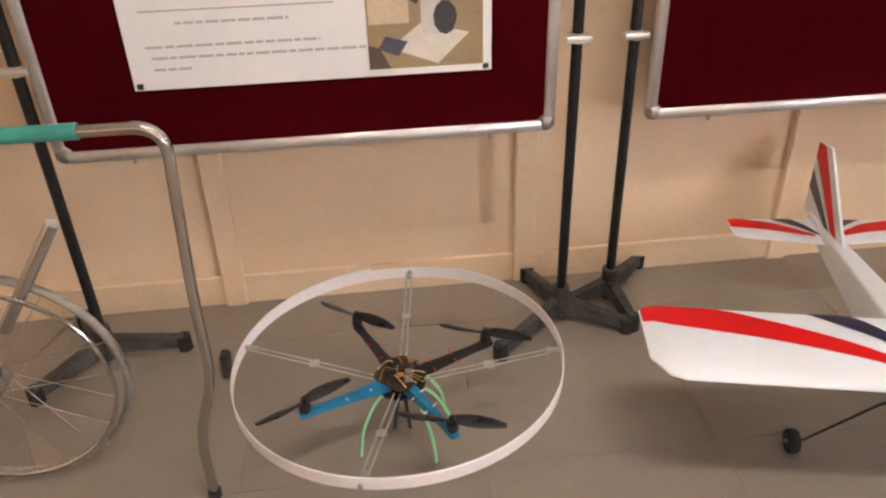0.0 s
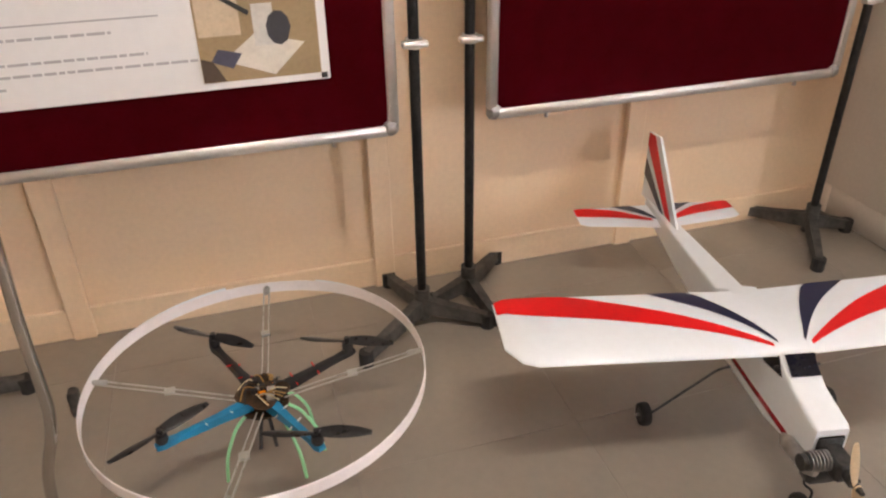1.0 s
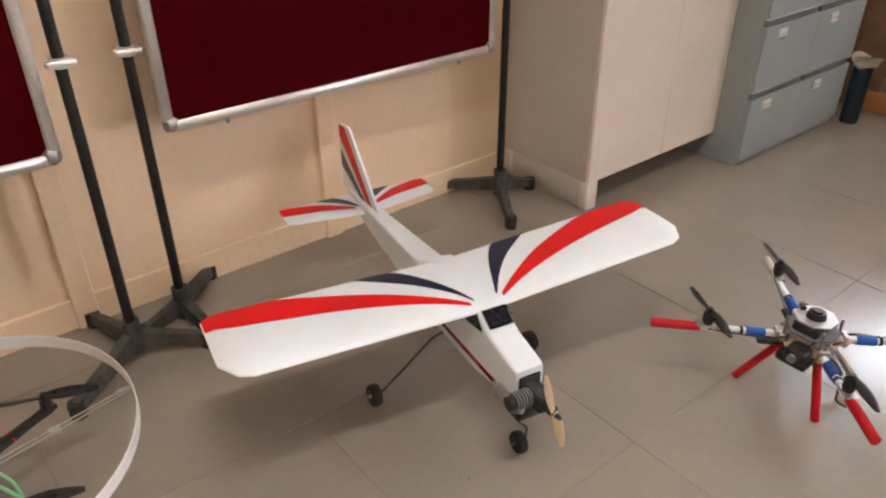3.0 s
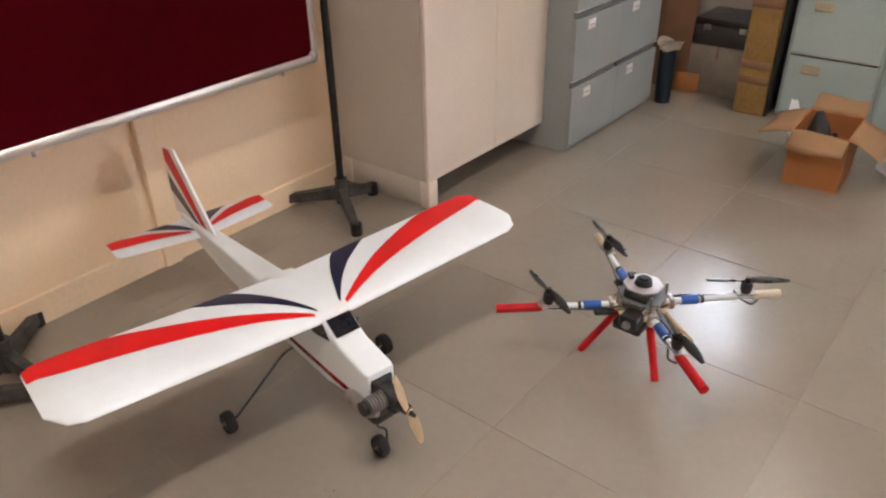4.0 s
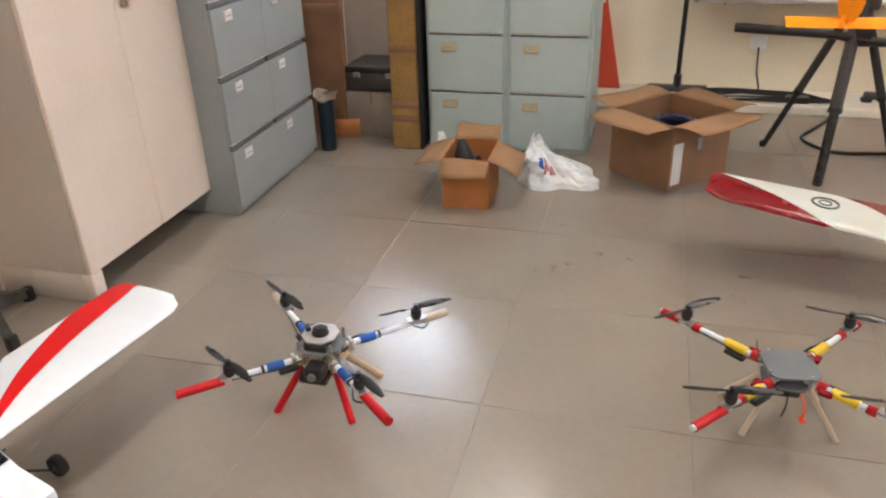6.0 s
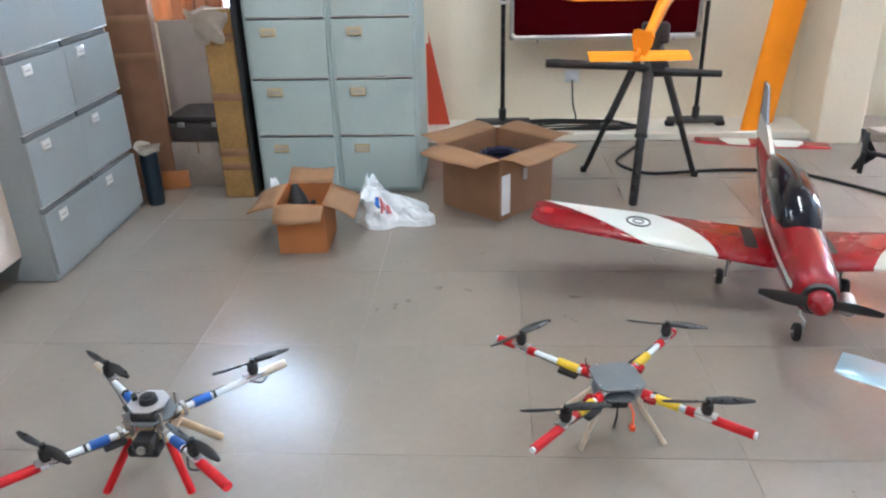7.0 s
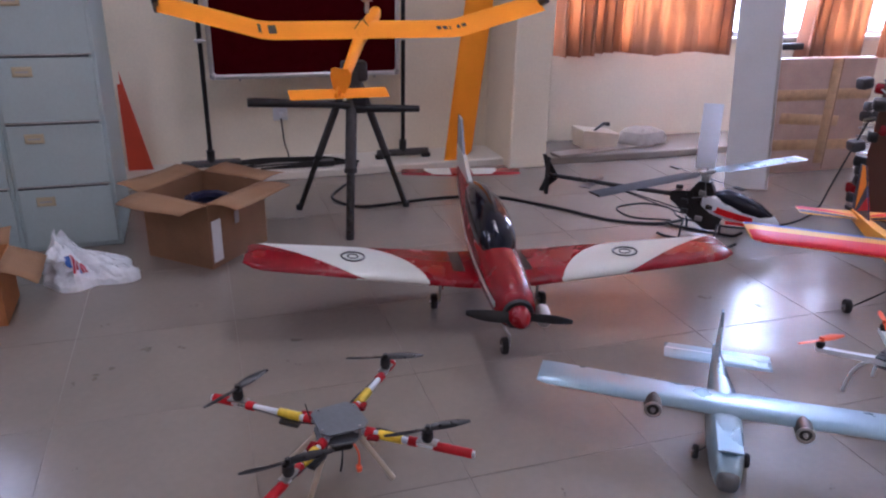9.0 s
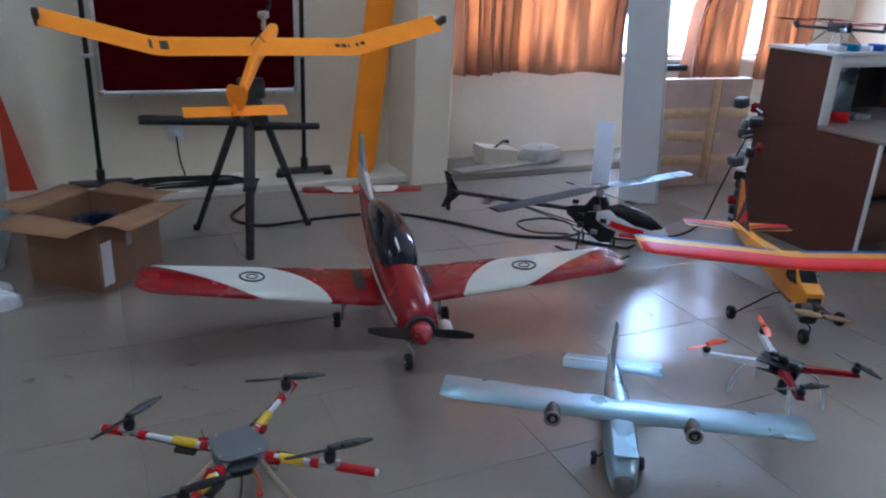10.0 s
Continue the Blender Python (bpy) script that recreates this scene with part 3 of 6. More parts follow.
class Wing:
    """A wing across local y; s runs from -1 to 1 over the span, c from 0 at the leading edge to 1 at the trailing edge."""

    def __init__(self, half, le, chord, z0, rise, thick, taper=0.0, sweep=0.0, round_tip=0.3, incidence=0.0, kink=0.0):
        self.half, self.le, self.chord, self.z0, self.rise, self.thick = half, le, chord, z0, rise, thick
        self.taper, self.sweep, self.round_tip, self.inc, self.kink = taper, sweep, round_tip, incidence, kink

    def point(self, s, c, side=1, lift=0.0):
        a = abs(s)
        ch = self.chord * (1 - self.taper * a)
        le = self.le - self.sweep * a
        cut = self.round_tip * max(0.0, (a - 0.90) / 0.10) ** 2.2
        te_cut = 0.35 * self.round_tip * max(0.0, (a - 0.92) / 0.08) ** 2.5
        x = le - ch * (cut + c * (1 - cut - te_cut))
        t = self.thick * foil(c) * (1 - 0.25 * a) * (1 - 0.75 * max(0.0, (a - 0.97) / 0.03))
        up = max(0.0, a - self.kink) / (1 - self.kink)
        z = self.z0 + self.rise * up + (t * 1.25 if side > 0 else -t * 0.55) - self.inc * c * ch
        return Vector((x, s * self.half, z + lift))

    def geo(self, n=41, m=23):
        ss = lin(-1, 1, n)
        cs = [(1 - math.cos(math.pi * i / (m - 1))) / 2 for i in range(m)]
        rs = []
        for s in ss:
            rs.append([self.point(s, c, 1) for c in cs] + [self.point(s, c, -1) + Vector((0, 0, -0.0005)) for c in cs[-2:0:-1]])
        return Geo().rings(rs)

    def stripe(self, sign, lower, upper, n=30, m=7, lift=0.0018):
        """A film patch between two curves c(s), each given as (s, c) pairs."""
        s0, s1 = max(lower[0][0], upper[0][0]), min(lower[-1][0], 0.995)
        lo = [a for a, _ in lower], [b for _, b in lower]
        hi = [a for a, _ in upper], [b for _, b in upper]

        def pt(s, v):
            a, b = float(np.interp(s, *lo)), float(np.interp(s, *hi))
            return self.point(sign * s, a + (max(b, a + 0.002) - a) * v, 1, lift)
        return Geo().grid(pt, lin(s0, s1, n), [v ** 1.8 for v in lin(0, 1, 2 * m)])


def under_patch(w, sign, s0, s1, depth, n=24):
    """The film turned round the leading edge onto the underside."""
    def pt(s, v):
        if v == 0:
            return w.point(sign * s, 0.0, 1, 0.0018)
        return w.point(sign * s, depth * v, -1) - Vector((0, 0, 0.0022))
    return Geo().grid(pt, lin(s0, s1, n), [v ** 1.8 for v in lin(0, 1, 10)])


def smooth_curve(pts, n=24):
    """More points on a curve of (s, c) pairs."""
    xs, ys = [a for a, _ in pts], [b for _, b in pts]
    out = []
    for i in range(n):
        t = i / (n - 1) * (len(pts) - 1)
        k = min(int(t), len(pts) - 2)
        f = t - k
        p0, p1, p2, p3 = pts[max(k - 1, 0)], pts[k], pts[k + 1], pts[min(k + 2, len(pts) - 1)]
        q = [0.5 * (2 * p1[j] + (p2[j] - p0[j]) * f + (2 * p0[j] - 5 * p1[j] + 4 * p2[j] - p3[j]) * f * f + (3 * p1[j] - p0[j] - 3 * p2[j] + p3[j]) * f ** 3) for j in (0, 1)]
        out.append((q[0], min(1.0, max(0.0, q[1]))))
    return out


def body(sections, n=20, power=3.2):
    """A fuselage lofted through (x, middle z, half width, half height)."""
    rs = []
    for x, z, w, h in sections:
        r = []
        for i in range(n):
            a = 2 * math.pi * (i + 0.5) / n
            c, s = math.cos(a), math.sin(a)
            r.append(Vector((x, w * abs(c) ** (2 / power) * (1 if c > 0 else -1), z + h * abs(s) ** (2 / power) * (1 if s > 0 else -1))))
        rs.append(r)
    return Geo().rings(rs)


def propeller(parent, c, length, spin, mat, axis="z", label="", width=0.1):
    """Two twisted blades and a hub about c; spin in degrees about the axis."""
    g = Geo()
    rot = pose(0, 0, 0, 0, 0, spin) if axis == "z" else pose(0, 0, 0, 0, 90, 0) @ pose(0, 0, 0, 0, 0, spin)
    m = Matrix.Translation(c) @ rot
    for sgn in (1, -1):
        rs = []
        for u in lin(0.04, 1, 9):
            w = length * width * (0.30 + 0.85 * math.sin(math.pi * min(u * 0.86 + 0.10, 1.0)) ** 0.8) * 0.5
            tw = radians(26 - 19 * u) * sgn
            x = sgn * u * length / 2
            pts = []
            for k in range(8):
                a = 2 * math.pi * k / 8
                p, q = w * math.cos(a), 0.0022 * math.sin(a)
                pts.append(m @ Vector((x, p * math.cos(tw) - q * math.sin(tw) + sgn * w * 0.25, p * math.sin(tw) + q * math.cos(tw))))
            rs.append(pts)
        g.rings(rs)
    g.tube([m @ Vector((0, 0, -0.006)), m @ Vector((0, 0, 0.009))], 0.008, 10)
    return part("propeller", g, mat, parent, label)


def wheel(parent, c, r, w, axis_y=True, rim="column"):
    cc = Vector(c)
    g = Geo()
    rs = []
    for i in range(20):
        a = 2 * math.pi * i / 20
        rs.append([cc + Vector(((r + q) * math.cos(a), p, (r + q) * math.sin(a))) for p, q in
                   ((-w * 0.5, -0.35 * r), (-w * 0.5, -0.10 * r), (-w * 0.25, 0.0), (w * 0.25, 0.0), (w * 0.5, -0.10 * r), (w * 0.5, -0.35 * r))])
    g.rings(rs, closed=True)
    t = part("wheel", g, M["rubber"], parent, "black rubber wheel")
    part("rim", Geo().tube([cc - Vector((0, w * 0.42, 0)), cc + Vector((0, w * 0.42, 0))], r * 0.66, 14), M["engine"], t)
    part("axle", Geo().tube([cc - Vector((0, w * 0.75, 0)), cc + Vector((0, w * 0.75, 0))], r * 0.14, 8), M["steel"], t)
    return t


def glow_engine(parent, x, z, side=-1):
    """A small piston engine with fins, head and silencer."""
    e = part("engine", Geo().box(x - 0.04, x + 0.03, -0.020, 0.020, z - 0.028, z + 0.022, 0.006).tube([(x + 0.02, 0, z), (x + 0.055, 0, z)], 0.014, 12), M["engine"], parent, "dark oily model engine")
    for k in range(6):
        y = side * (0.022 + 0.008 * k)
        part("cooling_fin", Geo().tube([(x - 0.012, y - 0.0015, z), (x - 0.012, y + 0.0015, z)], 0.023, 12), M["steel"], e)
    part("head", Geo().tube([(x - 0.012, side * 0.068, z), (x - 0.012, side * 0.080, z)], 0.019, 12), M["engine"], e)
    part("silencer", Geo().tube([(x - 0.12, side * 0.055, z - 0.03), (x - 0.10, side * 0.055, z - 0.03), (x - 0.02, side * 0.05, z - 0.028), (x, side * 0.045, z - 0.025)], [0.008, 0.018, 0.018, 0.009], 12), M["steel"], e)
    part("nut", Geo().tube([(x + 0.055, 0, z), (x + 0.085, 0, z)], [0.010, 0.005], 10), M["engine"], e)
    return e


RED_LO = smooth_curve([(0.07, 0.06), (0.30, 0.31), (0.60, 0.53), (1.0, 0.72)])
RED_HI = smooth_curve([(0.07, 0.10), (0.20, 0.34), (0.36, 0.60), (0.56, 0.84), (0.74, 1.0), (1.0, 1.0)])
NAVY_LO = smooth_curve([(0.05, 0.10), (0.13, 0.38), (0.24, 0.68), (0.40, 1.0)])
NAVY_HI = smooth_curve([(0.05, 0.14), (0.11, 0.48), (0.17, 0.76), (0.25, 1.0), (0.40, 1.0)])


TAIL_RED = [(0.12, 0.24), (0.5, 0.40), (1.0, 0.50)], [(0.12, 0.32), (0.5, 0.78), (0.85, 1.0), (1.0, 1.0)]
TAIL_NAVY = [(0.06, 0.28), (0.25, 0.62), (0.52, 1.0)], [(0.06, 0.38), (0.15, 0.72), (0.27, 1.0), (0.52, 1.0)]


def trainer(m, label, base, band, band2, wing, fus, screen, tail, fin, gear, prop_spin, pattern, nose_engine, nose_at):
    t = thing("model_aeroplane", m, label, "model aeroplane", "model aircraft on the floor")
    part("fuselage", body(fus, 28, 12.0), base, t)
    part("engine_mount", Geo().box(fus[0][0] - 0.004, nose_at - 0.035, -0.031, 0.031, nose_engine - 0.045, nose_engine + 0.035, 0.008).box(nose_at - 0.05, nose_at - 0.01, -0.05, 0.02, nose_engine - 0.075, nose_engine - 0.03, 0.008), M["engine"], t, "black engine mount")
    for sy in (-1, 1):
        part("side_line", Geo().box(-0.10, fus[1][0] - 0.03, sy * 0.0425 - 0.002, sy * 0.0425 + 0.002, nose_engine - 0.045, nose_engine - 0.030, 0.001), M["crimson"], t, "dark red side line")
    w = part("wing", wing.geo(), base, t)
    st = part("tailplane", tail.geo(25, 9), base, t)
    for sgn in (1, -1):
        for lo, hi, mt, nm in pattern:
            part("stripe", wing.stripe(sgn, lo, hi), mt, w, nm)
            if lo[0][1] == 0.0:
                part("stripe", under_patch(wing, sgn, 0.0, 0.99, 0.3), mt, w, nm)
            if mt != M["royal"]:
                part("stripe", tail.stripe(sgn, *(TAIL_NAVY if mt == M["navy"] else TAIL_RED), 16, 4), mt, st, nm)
    if base == M["yellow"]:
        for sgn in (1, -1):
            part("stripe", tail.stripe(sgn, [(0.1, 0.0), (1.0, 0.1)], [(0.1, 0.05), (0.6, 0.35), (1.0, 0.44)], 16, 4), M["navy"], st, "navy blue stripe")
    # fin: a thin upright plate with rounded edges, given in x, z
    p2 = Matrix(((1, 0, 0, 0), (0, 0, 1, -0.004), (0, 1, 0, 0), (0, 0, 0, 1)))
    yellow = base == M["yellow"]
    f = part("fin", Geo().prism(fin, 0.008, p2), M["navy"] if yellow else base, t)
    (ax, az), (bx_, bz), (cx, cz), (dx, dz) = fin[:4]
    le = lambda k: (ax + (bx_ - ax) * k, az + (bz - az) * k)
    root = (dx + (ax - dx) * 0.20, dz + 0.012)
    top = (bx_ + (cx - bx_) * 0.55, bz + (cz - bz) * 0.55 - 0.001)
    for side in (-0.0052, 0.0042):
        pm = Matrix(((1, 0, 0, 0), (0, 0, 1, side), (0, 1, 0, 0), (0, 0, 0, 1)))
        if yellow:
            part("stripe", Geo().prism([root, le(0.66), le(0.985), top], 0.001, pm), M["orange_y"], f)
            part("stripe", Geo().prism([(root[0] + 0.035, root[1]), le(0.24), le(0.46)], 0.001, pm), M["red"], f)
            continue
        te = lambda k: (dx + 0.001, dz + (cz - dz) * k)
        part("stripe", Geo().prism([(ax - 0.075, az + 0.02), (bx_ - 0.040, bz - 0.010), (cx + 0.001, cz - 0.002), te(0.80), (ax - 0.120, az + 0.02)], 0.001, pm), band, f)
        part("stripe", Geo().prism([(ax - 0.135, az + 0.015), te(0.60), te(0.34), (ax - 0.165, az + 0.010)], 0.001, pm), band2, f)
    # windscreen
    (x0, z0), (x1, z1), hw = screen
    d = Vector((x1 - x0, 0, z1 - z0)).normalized()
    nrm = Vector((-d.z, 0, d.x)) * (1 if d.x > 0 else -1)
    q = [Vector((x0, -hw, z0)), Vector((x0, hw, z0)), Vector((x1, hw, z1)), Vector((x1, -hw, z1))]
    part("windscreen", Geo().rings([[p + nrm * 0.001 for p in q], [p + nrm * 0.0035 for p in q]]), M["smoke"], t, "dark windscreen")
    for sy in (-1, 1):
        poly = [(x0 - 0.09, z0 - 0.005), (x0 - 0.005, z0 - 0.005), (x1 - 0.02, z1 - 0.015), (x0 - 0.05, z1 - 0.03), (x0 - 0.09, z1 - 0.02)]
        y = sy * (hw + 0.008)
        part("side_window", Geo().rings([[Vector((a, y, b)) for a, b in poly], [Vector((a, y + sy * 0.002, b)) for a, b in poly]]), M["smoke"], t, "dark side window")
    # undercarriage
    track, nose_x, r, nr, zf = gear
    for sy in (-1, 1):
        part("gear_wire", Geo().tube(arc_path([(0.0, sy * 0.02, zf), (0.0, sy * 0.07, zf - 0.005), (0, sy * (track / 2 - 0.02), r), (0, sy * (track / 2 + 0.01), r)], 0.02, 4), 0.0035, 8), M["engine"], t, "bent wire leg")
        wheel(t, (0, sy * track / 2, r), r, 0.026)
    wheel(t, (nose_x, 0, nr), nr, 0.024)
    part("nose_wire", Geo().tube(arc_path([(nose_x, 0.02, nr), (nose_x, 0.022, nr + 0.045), (nose_x - 0.01, 0, nr + 0.06), (nose_x - 0.015, 0, 0.19)], 0.01, 3), 0.0032, 8), M["engine"], t)
    e = glow_engine(t, nose_at, nose_engine)
    propeller(t, (nose_at + 0.062, 0, nose_engine), 0.255, prop_spin, M["pale_wood"], "x", "pale wooden propeller", 0.085)
    part("linkage", Geo().tube([(-0.18, 0.035, 0.235), (-0.16, 0.042, 0.245), (-0.14, 0.038, 0.225)], 0.004, 6).box(-0.165, -0.145, 0.034, 0.046, 0.21, 0.225, 0.002), M["engine"], t)
    for k in (-1, 1):
        part("wing_dowel", Geo().tube([(wing.le + 0.012, -0.055, wing.z0 - 0.02 + 0 * k), (wing.le + 0.012, 0.055, wing.z0 - 0.02)], 0.004, 6) if k > 0 else
             Geo().tube([(wing.le - wing.chord - 0.014, -0.06, wing.z0 - 0.035), (wing.le - wing.chord - 0.014, 0.06, wing.z0 - 0.035)], 0.005, 6), M["engine"], t)
    return t


trainer(pose(1.335, 1.215, 0, 0, 0, -101), "white high-wing model aeroplane with red and navy stripes", M["white"], M["red"], M["navy"],
        Wing(0.666, 0.180, 0.268, 0.350, 0.028, 0.034, round_tip=0.24),
        [(0.362, 0.248, 0.037, 0.046), (0.350, 0.248, 0.041, 0.050), (0.25, 0.248, 0.042, 0.070), (0.175, 0.262, 0.043, 0.098), (0.0, 0.262, 0.043, 0.098),
         (-0.10, 0.262, 0.043, 0.090), (-0.16, 0.250, 0.041, 0.066), (-0.45, 0.250, 0.029, 0.046), (-0.78, 0.250, 0.010, 0.024)],
        ((0.186, 0.3585), (0.232, 0.3305), 0.034),
        Wing(0.272, -0.60, 0.165, 0.255, 0.0, 0.008, taper=0.30, sweep=0.045, round_tip=0.1),
        [(-0.50, 0.27), (-0.745, 0.510), (-0.835, 0.495), (-0.835, 0.262)],
        (0.515, 0.336, 0.032, 0.030, 0.175), 15,
        ((RED_LO, RED_HI, M["red"], "glossy red stripe"), (NAVY_LO, NAVY_HI, M["navy"], "navy blue stripe")), 0.240, 0.405)

YB_LO, YB_HI = [(0.0, 0.0), (1.0, 0.0)], [(0.0, 0.42), (1.0, 0.42)]
trainer(pose(2.602, -3.322, 0, 0, 0, 152), "yellow high-wing model aeroplane with red wing edge and blue trim", M["yellow"], M["red"], M["royal"],
        Wing(0.72, 0.10, 0.25, 0.300, 0.04, 0.034, round_tip=0.12),
        [(0.235, 0.205, 0.036, 0.040), (0.225, 0.205, 0.042, 0.044), (0.15, 0.212, 0.044, 0.056), (0.10, 0.225, 0.046, 0.078), (-0.05, 0.225, 0.046, 0.080),
         (-0.16, 0.215, 0.042, 0.062), (-0.50, 0.200, 0.028, 0.038), (-0.86, 0.195, 0.012, 0.024)],
        ((0.108, 0.302), (0.160, 0.262), 0.036),
        Wing(0.29, -0.72, 0.15, 0.205, 0.0, 0.008, taper=0.2, sweep=0.04, round_tip=0.1),
        [(-0.62, 0.215), (-0.83, 0.465), (-0.905, 0.455), (-0.885, 0.215)],
        (0.50, 0.217, 0.032, 0.034, 0.15), 80,
        ((YB_LO, YB_HI, M["red"], "red leading edge band"), ([(0.08, 0.80), (1.0, 0.80)], [(0.08, 0.985), (1.0, 0.985)], M["royal"], "blue trailing edge band")), 0.19, 0.275)


def red_plane():
    t = thing("model_aeroplane", pose(3.187, -1.58, 0, 0, 0, 168), "large crimson and white low-wing model aeroplane with smoked canopy", "model aeroplane", "model aircraft on the floor")
    fus = [(0.60, 0.275, 0.052, 0.052), (0.585, 0.275, 0.066, 0.066), (0.50, 0.275, 0.078, 0.082), (0.30, 0.275, 0.088, 0.100), (0.10, 0.275, 0.092, 0.108), (-0.15, 0.278, 0.090, 0.105),
           (-0.45, 0.285, 0.070, 0.082), (-0.80, 0.295, 0.045, 0.055), (-1.12, 0.305, 0.018, 0.030)]
    part("fuselage", body(fus, 24, 2.3), M["crimson"], t, "glossy crimson fuselage")
    part("cowl_ring", Geo().tube([(0.598, 0, 0.275), (0.612, 0, 0.275)], [0.058, 0.052], 20), M["black"], t)
    part("spinner", body([(0.605, 0.275, 0.041, 0.041), (0.63, 0.275, 0.040, 0.040), (0.66, 0.275, 0.031, 0.031), (0.680, 0.275, 0.015, 0.015), (0.686, 0.275, 0.004, 0.004)], 18, 2), M["crimson"], t, "red spinner")
    propeller(t, (0.628, 0, 0.275), 0.385, 82, M["black"], "x", "black propeller", 0.095)
    part("canopy", body([(0.24, 0.345, 0.034, 0.020), (0.20, 0.358, 0.064, 0.046), (0.12, 0.368, 0.080, 0.080), (0.0, 0.374, 0.084, 0.102), (-0.16, 0.376, 0.081, 0.104), (-0.34, 0.372, 0.070, 0.088), (-0.52, 0.360, 0.050, 0.062), (-0.66, 0.350, 0.022, 0.030)], 26, 2.1), M["smoke"], t, "smoked clear canopy")
    w = Wing(1.02, 0.165, 0.41, 0.175, 0.115, 0.048, taper=0.34, sweep=-0.015, round_tip=0.20, kink=0.10)
    wg = part("wing", w.geo(45, 23), M["crimson"], t, "crimson wing with white swept band")
    lo = smooth_curve([(0.27, 0.0), (0.42, 0.0), (0.54, 0.0), (0.64, 0.14), (0.80, 0.52), (0.97, 0.97)])
    lo = [(a, max(0.0, b)) for a, b in lo]
    hi = smooth_curve([(0.27, 0.02), (0.32, 0.30), (0.39, 0.60), (0.47, 0.85), (0.57, 0.985), (0.97, 0.985)])
    for sgn in (1, -1):
        bd = part("white_band", w.stripe(sgn, lo, hi, 40, 8), M["offwhite"], wg, "white swept band")
        part("white_band", under_patch(w, sgn, 0.275, 0.56, 0.22), M["offwhite"], wg)
        ring = Geo()
        c0 = 0.50
        for rr in (0.048, 0.022):
            pts = []
            for i in range(28):
                a = 2 * math.pi * i / 28
                s, c = 0.575 + rr * math.cos(a) / 1.02, c0 + rr * math.sin(a) / 0.27
                pts.append(w.point(sgn * s, c, 1, 0.003))
            ring.tube(pts, 0.0045 if rr > 0.03 else 0.003, 6, closed=True)
        part("roundel", ring, M["black"], bd, "black ring marking")
        part("walkway", Geo().grid(lambda s, c: w.point(sgn * s, c, 1, 0.0013), lin(0.115, 0.165, 4), lin(0.25, 0.95, 8)), M["black"], wg, "black walkway patch")
        wheel(t, (-0.01, sgn * 0.24, 0.034), 0.034, 0.026)
        part("gear_leg", Geo().tube([(-0.01, sgn * 0.215, 0.034), (0.0, sgn * 0.215, 0.18)], 0.006, 8), M["steel"], t)
        part("gear_door", Geo().box(-0.05, 0.01, sgn * 0.205 - 0.002, sgn * 0.205 + 0.002, 0.10, 0.19), M["crimson"], t)
    wheel(t, (0.40, 0, 0.034), 0.034, 0.024)
    part("nose_leg", Geo().tube([(0.40, 0.018, 0.034), (0.40, 0.018, 0.08), (0.385, 0, 0.10), (0.37, 0, 0.20)], 0.006, 8), M["steel"], t)
    part("silencer", Geo().tube([(0.50, 0.125, 0.185), (0.48, 0.130, 0.185), (0.40, 0.135, 0.182), (0.385, 0.135, 0.182)], [0.018, 0.030, 0.030, 0.015], 16), M["steel"], t, "bright metal silencer")
    tail = Wing(0.33, -0.98, 0.17, 0.31, 0.0, 0.012, taper=0.3, sweep=0.03, round_tip=0.1)
    st = part("tailplane", tail.geo(25, 9), M["crimson"], t)
    for sgn in (1, -1):
        part("white_band", tail.stripe(sgn, [(0.18, 0.05), (0.50, 0.05), (0.62, 0.5)], [(0.18, 0.9), (0.50, 0.95), (0.62, 0.95)], 14, 4), M["offwhite"], st)
    p2 = Matrix(((1, 0, 0, 0), (0, 0, 1, -0.006), (0, 1, 0, 0), (0, 0, 0, 1)))
    f = part("fin", Geo().prism([(-0.86, 0.335), (-1.08, 0.60), (-1.19, 0.60), (-1.20, 0.31), (-1.10, 0.30)], 0.012, p2), M["fin_grey"], t, "blue-grey fin")
    part("fin_base", Geo().prism([(-0.60, 0.350), (-0.90, 0.440), (-1.185, 0.440), (-1.19, 0.315)], 0.020, Matrix(((1, 0, 0, 0), (0, 0, 1, -0.010), (0, 1, 0, 0), (0, 0, 0, 1)))), M["offwhite"], f, "white fin root")
    part("rudder_edge", Geo().box(-1.215, -1.202, -0.006, 0.006, 0.36, 0.60, 0.002), M["navy"], f, "blue rudder edge")
    # white flash along both flanks
    for sgn in (1, -1):
        fx = [a for a, *_ in fus]
        fw = [b for _, _, b, _ in fus]

        def flank(x, v):
            hw = float(np.interp(-x, [-a for a in fx], fw))
            return Vector((x, sgn * (hw * 0.985 + 0.0025), 0.285 + 0.02 * v + max(0.0, -x - 0.2) * 0.03))
        part("flash", Geo().grid(flank, lin(0.54, -1.0, 30), lin(-0.6, 0.6, 4)), M["offwhite"], t, "white side flash")
    return t


red_plane()


